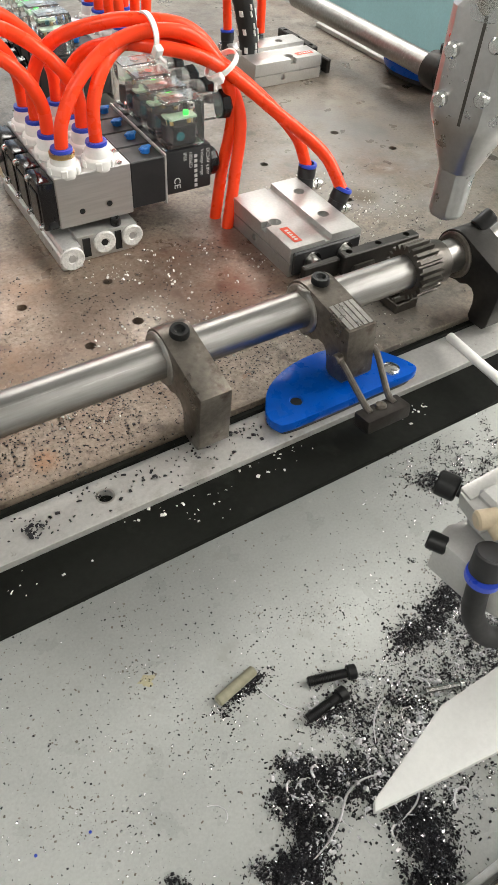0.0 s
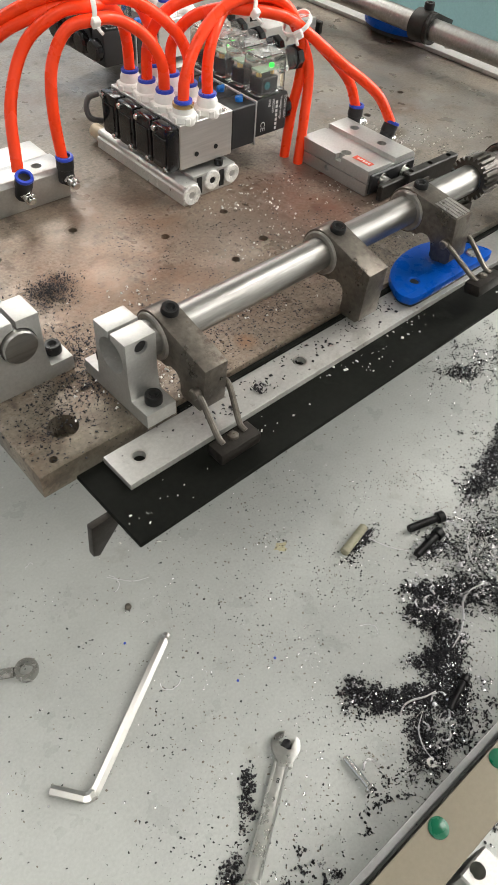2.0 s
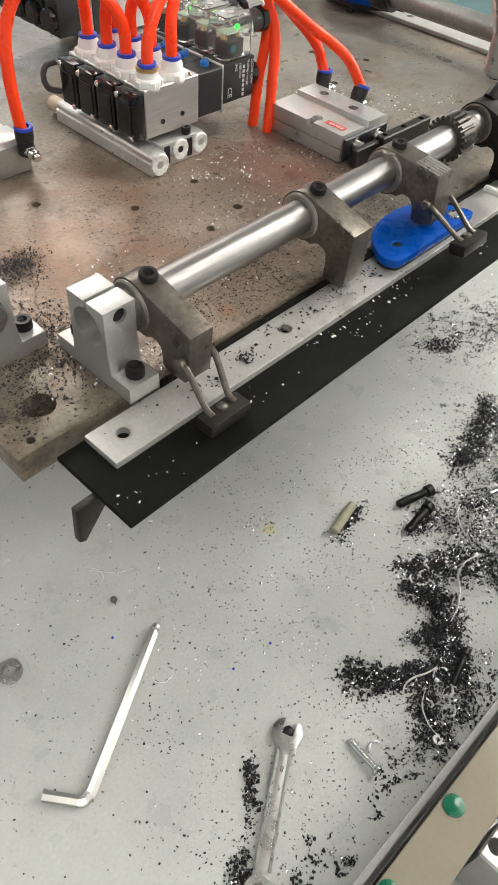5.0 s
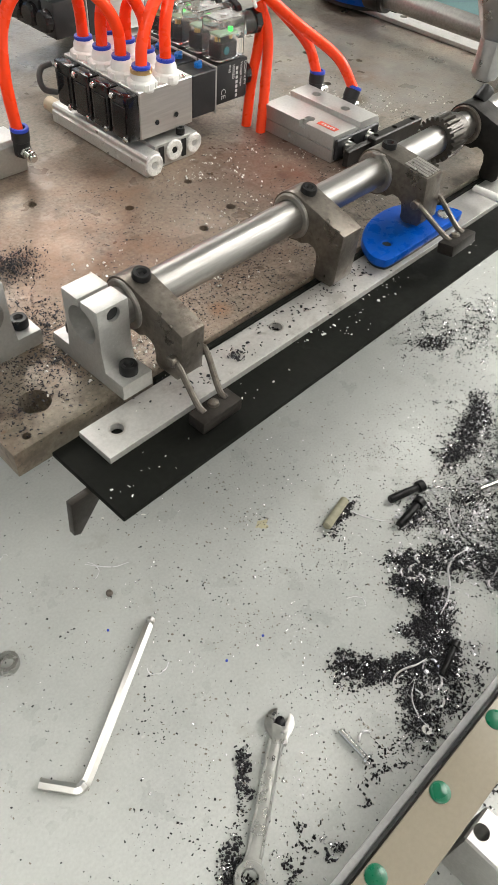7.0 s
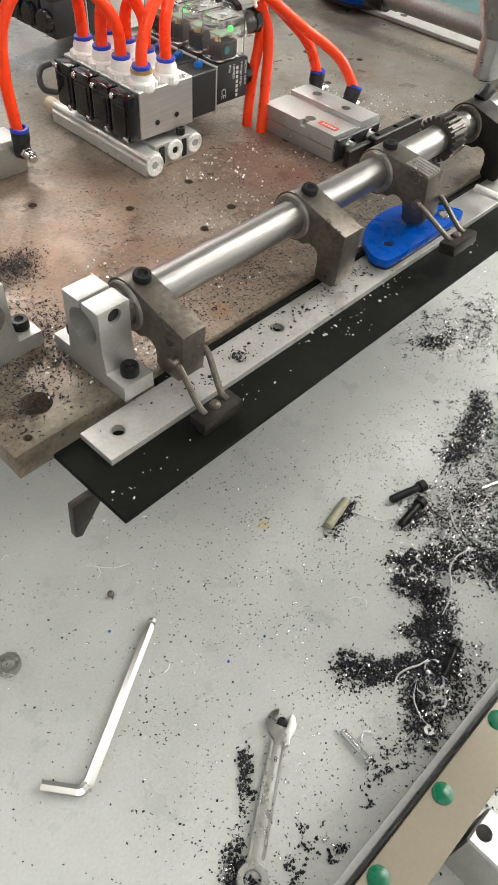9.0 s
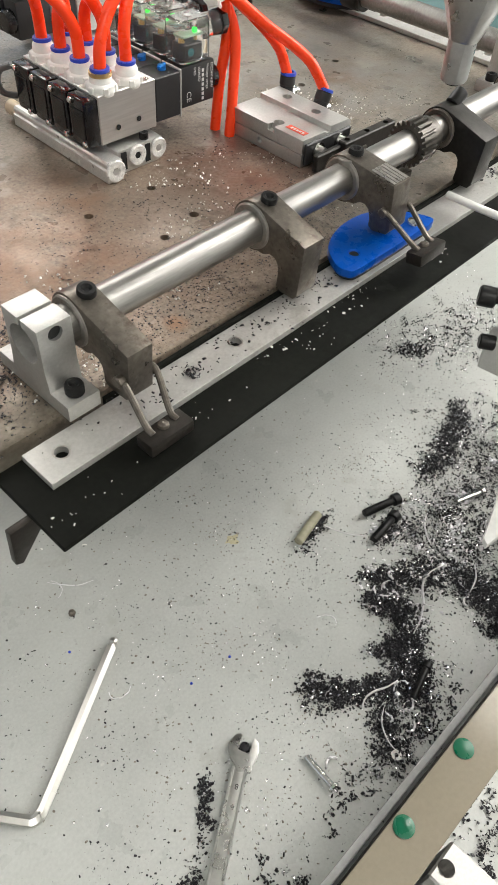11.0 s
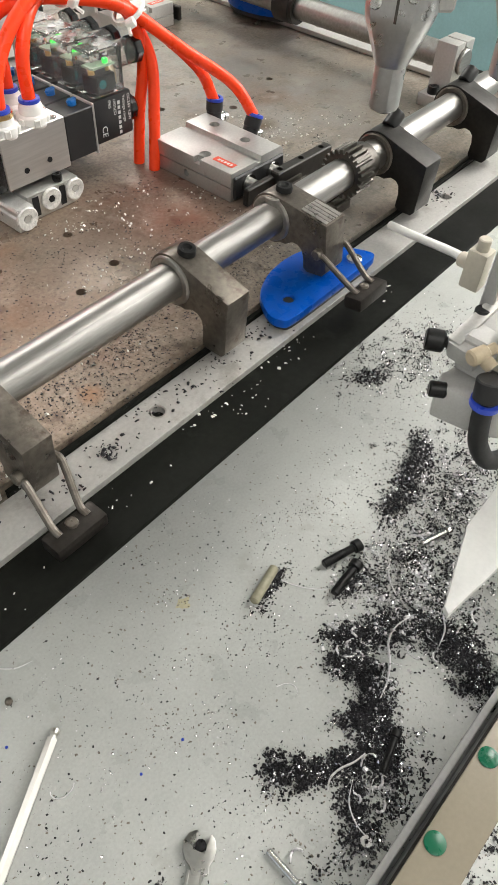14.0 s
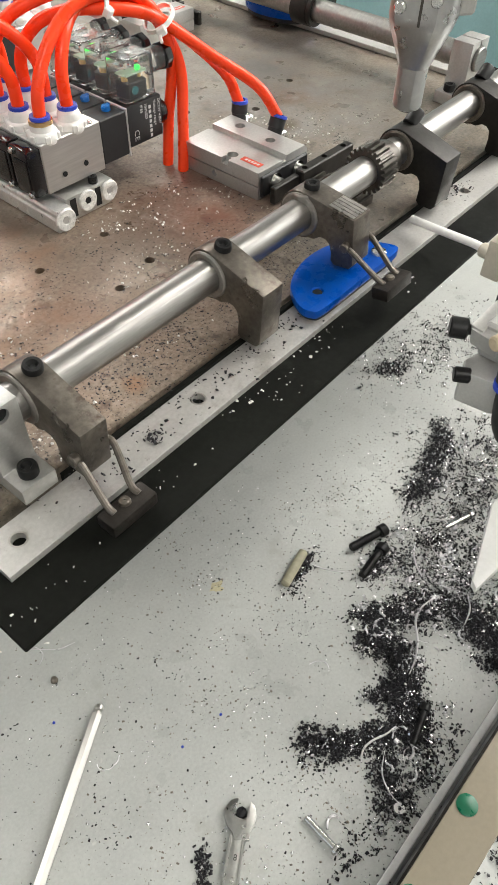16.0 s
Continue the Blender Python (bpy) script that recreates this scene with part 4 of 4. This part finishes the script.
M_EDGE = mat("worn_white_paint", (0.82, 0.82, 0.80), 0.4, 0, 400, 0.05, 20, 0.06, 0.05, stain=(((0.55, 0.54, 0.52), 0.66, 70),))
edge = solo("edge_strip", box(-420, 420, -196.8, -192.4, 0.2, 6, 0.5), M_EDGE, ROOT, "white painted edge strip along the table", "trim", kind="structure")
blk = thing("bearing_block", mm(-72, -244, 0.2), "aluminium bearing block with a bored hole", "block")
bb = part("body", box(-11, 11, -20, 17, 0, 50, 1.2), M_ALU, blk)
cut(bb, [rod((-2, 12, 30), (-2, 12, 55), 4.2, 20)])

# ---- loose tools and hardware on the table ----


HK = [(-110, -9, 3.4), (-130, -20.7, 3.4), (-192, -57, 3.4), (-199.5, -60.5, 3.4), (-204, -60.5, 3.4), (-207.5, -56.5, 3.4), (-218, -43, 3.4)]
key = thing("hex_key", ROOT, "shiny L-shaped hex key with a ball end lying on the table", "hex key")
part("shank", sweep(HK, 3.3, 6, 8), M_HEXK, key, smooth=20)
part("ball_end", moved(lathe([(1.9, -3), (1.9, 0), (2.9, 1), (3.1, 2.4), (2.6, 3.8), (1.2, 4.6)], 12), tr(-108.5, -8.1, 3.4) @ Vector((20, 11.7, 0)).to_track_quat("Z", "Y").to_matrix().to_4x4()), M_HEXK, key)

wr = thing("wrench", mm(-93.5, -114.5, 0, 0, 0, math.degrees(math.atan2(-46, -72))), "chrome open-end combination wrench lying on the swarf", "wrench")
jaw_o = [(-9.2, 1.2), (-8.4, 0), (-9.2, -1.2), (-8.2, -5.2), (-4, -8.7), (1, -9.2), (5, -7.8), (8.5, -5.2), (13, -4.5), (13, 4.5), (8.5, 5.2), (5, 7.8), (1, 9.2), (-4, 8.7), (-8.2, 5.2)]
M_WRENCH = mat("wrench_chrome", (0.60, 0.595, 0.57), 0.3, 1.0, 300, 0.05, 40, 0.10, 0.05, rvar=0.06)
jaw = part("jaw", moved(prism(jaw_o, 0.4, 5.2, "z", 0.8), tr(0, 0, 0, 0, 0, 12)), M_WRENCH, wr)
cut(jaw, [moved(box(-24, 1.6, -3.7, 3.7, -2, 9, 0), tr(0, 0, 0, 0, 0, -10))])
part("grime", moved(lathe([(0.1, 0.3), (3.3, 0.3), (3.0, 2.6), (0.1, 3.2)], 10), tr(-2.2, 0.3, 0)), M_CHIPD, wr, "dark swarf packed in the jaw")
part("handle", prism([(11, -4.8), (30, -4.3), (74, -4.8), (78, -5.6), (78, 5.6), (74, 4.8), (30, 4.3), (11, 4.8)], 1.4, 5.0, "z", 0.9), M_WRENCH, wr)
part("handle_rib", merged(box(11, 75, -4.6, -3.0, 4.9, 6.2, 0.4), box(11, 75, 3.0, 4.6, 4.9, 6.2, 0.4)), M_WRENCH, wr)
part("ring", moved(lathe([(4.9, 0.3), (8.4, 0.3), (8.9, 2), (8.9, 5), (8.3, 6.4), (4.9, 6.4)], 24, True), tr(85, 0, 0)), M_WRENCH, wr)
txt(wr, "8", 4.4, mm(20, 1.6, 5.05, 0, 0, -90), M_SOCK, "stamped_number")

M_OLDC = mat("old_chrome", (0.52, 0.51, 0.49), 0.22, 1.0, 300, 0.06, 60, 0.2, 0.03)
rg = thing("ring_spanner", mm(-192, 32, 0.2, 0, 0, 150), "end of a chrome ring spanner lying on the table", "wrench")
part("ring", lathe([(4.6, 0), (7.4, 0), (7.9, 1.5), (7.9, 5), (7.2, 6.4), (4.6, 6.4)], 24, True), M_OLDC, rg)
part("handle", box(7.4, 90, -3.5, 3.5, 1, 4.8, 1), M_OLDC, rg)


def loose_bolt(a, b, r, hr, hl, material, label):
    ob = thing("bolt", mm(a[0], a[1], 0, 0, 0, math.degrees(math.atan2(b[1] - a[1], b[0] - a[0]))), label, "bolt", "loose bolts on the table")
    length = math.hypot(b[0] - a[0], b[1] - a[1]) - hl
    part("shank", rod((0, 0, r + 0.4), (length, 0, hr + 0.1), r, 16, bev=0.4), material, ob)
    part("thread", merged(*[rod((1 + 1.1 * k, 0, r + 0.4 + (hr - r - 0.3) * (1 + 1.1 * k) / length), (1.5 + 1.1 * k, 0, r + 0.4 + (hr - r - 0.3) * (1 + 1.1 * k) / length), r + 0.25, 14) for k in range(int(length * 0.7 / 1.1))]), material, ob)
    part("head", rod((length, 0, hr + 0.1), (length + hl, 0, hr + 0.2), hr, 20, bev=0.5), material, ob)
    return ob


loose_bolt((96, -55), (127, -65), 3.0, 4.9, 6, M_SOCK, "black socket head bolt lying on the table")
loose_bolt((82, -75), (113, -73), 3.0, 4.9, 6, M_SOCK, "black socket head bolt with swarf on it")
loose_bolt((6, -167), (33, -160), 2.3, 3.3, 5, M_SOCK, "black bolt half buried in swarf")
loose_bolt((-69, -143), (-71, -167), 1.9, 3.6, 2.4, M_CHROME, "small bright machine screw lying on the table")
loose_bolt((160, -98), (184, -107), 2.2, 3.8, 3, M_CHROME, "bright machine screw in the swarf")
solo("nylon_pin", merged(rod((39, -38, 3.8), (70, -31, 3.8), 3.6, 16, bev=1.0)), M_NYLON, ROOT, "yellowed nylon pin lying in dark dust", "pin")
solo("washer", lathe([(1.3, 0.2), (3.2, 0.2), (3.2, 1.3), (1.3, 1.3)], 20, True), M_SAT, mm(-29, -180.5, 0.6), "small bright steel washer in the swarf", "washer")
solo("bit_ball", moved(lathe([(1.2, 0), (2.4, 1), (2.6, 2.4), (1.6, 4.0)], 14), tr(0, 0, 0, 70, 0, 30)), M_CAST, mm(-115, 30, 2.6), "tiny dark set screw on the table", "set screw")
for bx, by in ((-131, 8), (-88, -62), (-58, -66)):
    solo("blue_crumb", moved(lathe([(0.2, 0), (1.0, 0.3), (0.8, 1.0), (0.2, 1.3)], 6), tr(0, 0, 0)), M_BLUER, mm(bx, by, 0.1), "tiny blue plastic crumb on the table", "crumb", "blue crumbs")
solo("yellow_stain", prism([((5 + 1.6 * math.sin(3 * a) + math.cos(5 * a)) * math.cos(a), (4 + math.sin(4 * a + 1)) * math.sin(a)) for a in [2 * math.pi * k / 26 for k in range(26)]], 0.02, 0.06), mat("oil_stain", (0.50, 0.46, 0.30), 0.4, 0, 300, 0.05, 30, 0.1, 0), mm(7, -2, 0), "small yellow oil stain on the table", "stain", kind="structure")

# ---- swarf ----
rng = np.random.default_rng(4)


def chips(name, spots, material, label, z=0.0, flat=0.5, long=(1.0, 3.0), bend=0.3, category="swarf", m=ROOT, dense=1.0, spread=2.4):
    """Small bent flakes: spots are (x, y, spread_x, spread_y, turn, count, pile height)."""
    vs, fs = [], []
    for sx, sy, ex, ey, turn, count, pile in spots:
        ct, st_ = math.cos(radians(turn)), math.sin(radians(turn))
        total = int(count * dense)
        clumps = rng.normal(0, 0.46, (max(1, total // 34), 2)) if pile or spread > 5 else None
        for _ in range(total):
            u, v = clumps[int(rng.random() * len(clumps))] + rng.normal(0, 1, 2) * (spread / ex, spread / ey) if clumps is not None and rng.random() < 0.62 else rng.normal(0, 0.5, 2)
            px, py = sx + ct * u * ex - st_ * v * ey, sy + st_ * u * ex + ct * v * ey
            pz = z + 0.15 + pile * rng.random() * max(0.0, 1 - (u * u + v * v) * 1.2)
            length = long[0] + (long[1] - long[0]) * rng.random() ** 2.6
            w, th = length * (0.3 + 0.55 * rng.random()), 0.18 + flat * rng.random()
            yaw, tip = rng.random() * 6.28, (rng.random() - 0.5) * (0.4 + (1.4 if pile else 0))
            c, s = math.cos(yaw), math.sin(yaw)
            k = len(vs)
            for a, b, h in ((-0.5, -0.5, 0), (-0.5, 0.5, 0.1), (0, 0.55, bend), (0.5, 0.4, 0), (0.5, -0.4, 0.1), (0, -0.5, bend), (0, 0, bend + th / length * 1.6)):
                lx, ly, lz = a * length, b * w, h * length * 0.5 + a * length * tip
                vs.append(((px + c * lx - s * ly) * MM, (py + s * lx + c * ly) * MM, max(pz + lz + th, z + 0.05) * MM))
            fs += [(k, k + 5, k + 6), (k + 5, k + 4, k + 6), (k + 4, k + 3, k + 6), (k + 3, k + 2, k + 6), (k + 2, k + 1, k + 6), (k + 1, k, k + 6)]
    me = bpy.data.meshes.new(name)
    me.from_pydata(vs, [], fs)
    me.materials.append(material)
    ob = new(name, me)
    ob.matrix_world = m
    return tagged(ob, label, category, kind="stuff")


def along(points, width, per_mm, pile):
    """Swarf swept into a streak: overlapping spots from point to point."""
    out = []
    for (x0, y0), (x1, y1) in zip(points, points[1:]):
        length = math.hypot(x1 - x0, y1 - y0)
        out.append(((x0 + x1) / 2, (y0 + y1) / 2, length * 0.62 + width * 0.3, width, math.degrees(math.atan2(y1 - y0, x1 - x0)), int(length * per_mm), pile))
    return out


DENSE = (along([(54, -91), (71, -101), (78, -118)], 7, 26, 2.2) + along([(46, -103), (52, -121), (46, -138), (27, -143), (24, -157), (5, -166)], 13, 44, 3.0)
         + along([(14, -129), (30, -142)], 7, 24, 2.0) + along([(-36, -115), (-30, -126), (-24, -134)], 13, 42, 2.4) + along([(-24, -134), (-12, -142), (6, -150)], 9, 34, 2.4)
         + along([(2, -152), (-14, -158), (-27, -172), (-31, -184)], 12, 20, 1.4) + along([(100, -148), (108, -170), (88, -188)], 16, 52, 3.0)
         + along([(78, -114), (100, -124), (104, -148)], 18, 34, 2.2) + along([(253, -41), (228, -52), (196, -60), (166, -63)], 13, 30, 2.2)
         + along([(274, 44), (292, 28)], 10, 20, 1.2) + along([(42, -41), (70, -36)], 6, 16, 2.2) + along([(82, -75), (110, -80)], 9, 12, 1.6)
         + along([(60, -100), (62, -116)], 16, 20, 1.5) + along([(12, -164), (34, -158)], 14, 26, 2.2))
SPARSE = (along([(270, 52), (330, 30), (400, 18)], 44, 10, 0.6) + along([(300, 14), (372, -8)], 40, 5, 0.4) + along([(244, -66), (204, -92), (170, -112)], 40, 20, 1.2)
          + along([(285, -70), (236, -104), (190, -130)], 46, 12, 1.0) + along([(152, -80), (134, -104), (110, -120)], 34, 26, 1.6) + along([(172, -122), (136, -140), (110, -150)], 36, 22, 1.6)
          + along([(120, -76), (96, -86)], 20, 12, 0.8) + along([(30, -176), (-30, -186)], 14, 10, 0.6))
NEAR = [(-124, -114, 9, 4.5, 40, 110, 1.0), (-133, -123, 10, 4.5, 35, 120, 1.0), (-166, -147, 22, 7, 35, 260, 1.5), (-180, -162, 24, 9, 35, 200, 1.5), (-97, -114, 6, 4, 0, 60, 1.0), (217, -14, 4, 3, 0, 14, 0.8),
        (-118, -184, 5, 4, 0, 40, 1.0), (-146, -175, 40, 14, 10, 140, 0.5), (-60, -172, 30, 14, 0, 120, 0.4), (-20, -246, 60, 26, 0, 420, 1.0), (40, -250, 60, 30, 0, 420, 1.0), (-110, -262, 60, 30, 0, 200, 0.6)]
chips("dark_swarf", DENSE + NEAR, M_CHIPD, "heaps of fine dark metal swarf on the table", long=(0.6, 2.3), dense=1.7, spread=1.7)
chips("loose_swarf", SPARSE, M_CHIPD, "thinly strewn dark metal swarf on the table", long=(0.45, 2.2), dense=1.5)
chips("bright_swarf", [(a, b, c, d, t_, int(n_ * 0.16), p_ * 1.2) for a, b, c, d, t_, n_, p_ in DENSE + NEAR] + [(a, b, c, d, t_, int(n_ * 0.34), p_ * 1.2) for a, b, c, d, t_, n_, p_ in SPARSE], M_CHIPB, "bright curled metal chips among the dark swarf", long=(0.6, 2.4), bend=0.6, dense=1.3)
chips("silver_shavings", [(105, -118, 60, 34, -35, 420, 3), (150, -112, 60, 44, -35, 520, 3), (66, -128, 34, 20, -20, 180, 3), (210, -84, 60, 34, -25, 260, 2), (20, -160, 40, 14, 0, 120, 2), (105, -74, 30, 14, -10, 90, 1.5)], M_CURL, "silvery curled shavings among the dark swarf", long=(0.8, 3.8), bend=0.9, flat=0.15, dense=0.55)
LOOSE = [(60, -60, 260, 140, -15, 900, 0), (120, -100, 200, 90, -20, 900, 0), (-100, -100, 160, 140, 0, 700, 0), (-60, 40, 260, 120, 0, 620, 0), (300, 10, 200, 70, 10, 700, 0), (-130, -60, 130, 150, 0, 380, 0), (-60, -150, 130, 50, 0, 520, 0), (200, -60, 140, 60, -20, 500, 0), (110, 0, 200, 60, -15, 500, 0)]
chips("brown_crumbs", [(a, b, c, d, t_, int(n_ * 0.5), 0) for a, b, c, d, t_, n_, p_ in LOOSE], M_CRUMB, "grey-brown metal crumbs scattered over the table", long=(0.25, 1.7), flat=0.2, dense=1.5, spread=9)
chips("scattered_dust", LOOSE, M_CHIPD, "fine dark metal dust scattered over the table", long=(0.2, 1.6), flat=0.15, dense=0.85, spread=8)
chips("scattered_glints", [(a, b, c, d, t_, int(n_ * 0.4), 0) for a, b, c, d, t_, n_, p_ in LOOSE], M_CHIPB, "fine bright metal dust scattered over the table", long=(0.3, 1.6), flat=0.15, dense=0.8, spread=8)
chips("plate_dust", [(-81, 134, 19, 14, 30, 700, 1.6), (-105, 82, 34, 30, 0, 900, 0.6), (-100, 54, 40, 24, 0, 500, 0.6), (0, 60, 130, 46, 0, 520, 0), (20, 120, 120, 70, 0, 420, 0), (130, 64, 90, 40, 0, 260, 0), (240, 130, 150, 100, 0, 420, 0), (0, 34, 150, 16, 0, 420, 0), (70, 52, 110, 22, 0, 300, 0), (-130, 40, 40, 30, 0, 200, 0)], M_CHIPD, "dark metal dust on the brown plate", z=198, long=(0.25, 1.5), flat=0.15, dense=3.2, spread=6)
chips("plate_glints", [(90, 148, 40, 26, 0, 70, 0), (140, 66, 70, 30, 0, 70, 0), (0, 70, 110, 60, 0, 90, 0), (250, 120, 60, 50, 0, 60, 0), (-75, 40, 16, 14, 0, 60, 0.8), (225, 185, 60, 40, 0, 40, 0), (-95, 60, 40, 40, 0, 60, 0), (155, 125, 20, 20, 0, 20, 0)], M_GRIT, "pale chips on the brown plate", z=198, long=(0.3, 2.1), flat=0.3, bend=0.9, dense=2.1, spread=10)
chips("bar_grit", [(15, -17, 16, 5, 0, 10, 0), (42, -24, 18, 9, 0, 12, 0), (-125, -30, 24, 10, 0, 12, 0), (90, -18, 30, 10, 0, 14, 0), (155, -24, 12, 5, 0, 16, 0), (-50, -24, 60, 10, 0, 12, 0)], M_GRIT, "white grit on the black bar", z=190, long=(0.5, 2.2), flat=0.4, m=SKEW, dense=1.3)
chips("strip_dust", [(40, -2, 60, 14, 0, 60, 0), (70, 3, 50, 8, 0, 50, 0), (-33, -4, 12, 5, 0, 55, 0.5), (-58, -2, 8, 5, 0, 22, 0.3), (276, 3, 16, 9, 0, 90, 0.2), (-20, 4, 120, 10, 0, 60, 0)], M_CHIPD, "dark swarf on the steel strip", z=194, long=(0.8, 2.4), m=SKEW)

CURLS = [(-108, 48), (-150, 104), (-128, -38)] + [(float(100 + 60 * rng.normal() * 0.6), float(-118 + 30 * rng.normal() * 0.6)) for _ in range(26)] + [(float(-5 + 20 * rng.normal()), float(-160 + 8 * rng.normal())) for _ in range(6)]
for cx, cy in CURLS:
    n_, a0, rr = 9, rng.random() * 6.28, 1.2 + 4.5 * rng.random()
    pts = [(rr * (k / 3.2) * math.cos(a0 + 0.22 * k), rr * (k / 3.2) * math.sin(a0 + 0.22 * k), 0.9 + 2.2 * rng.random()) for k in range(n_)]
    solo("metal_curl", sweep([(p[0] - pts[4][0], p[1] - pts[4][1], p[2]) for p in pts], 0.25 + 0.6 * rng.random() ** 2, 5, 5), M_CURL, mm(cx, cy, 0), "thin bright curled metal shaving", "swarf", "metal shavings")
RIBBONS = [([(-23, -149, 2), (-17, -146, 4.5), (-9, -147, 4), (0, -151, 3.5), (9, -153, 2.5)], 1.0), ([(42, -141, 3), (54, -138, 5), (66, -132, 4.5), (78, -123, 4), (90, -121, 4.5), (104, -124, 3)], 1.0),
           ([(66, -36, 0.7), (68, -46, 1.2), (74, -58, 1.0), (82, -69, 2.0)], 0.45), ([(134, -88, 2), (124, -92, 4), (116, -99, 4), (111, -108, 2.5)], 0.8), ([(160, -86, 2), (164, -94, 4), (161, -102, 3)], 0.9),
           ([(-8, -156, 2), (-20, -162, 3), (-26, -172, 2), (-27, -182, 1.5)], 0.6), ([(-112, 60, 0.8), (-106, 52, 1.2), (-98, 44, 1.0), (-88, 40, 0.8)], 0.5), ([(120, -140, 3), (110, -147, 4.5), (98, -150, 3)], 0.8)]
for pts, rr in RIBBONS:
    o = pts[len(pts) // 2]
    solo("metal_ribbon", sweep([(p[0] - o[0], p[1] - o[1], p[2]) for p in pts], rr * 0.68, 6, 6, taper=lambda u: 0.55 + 0.6 * math.sin(math.pi * u)), M_CURL, mm(o[0], o[1], 0), "long pale curled metal ribbon on the table", "swarf", "metal ribbons")
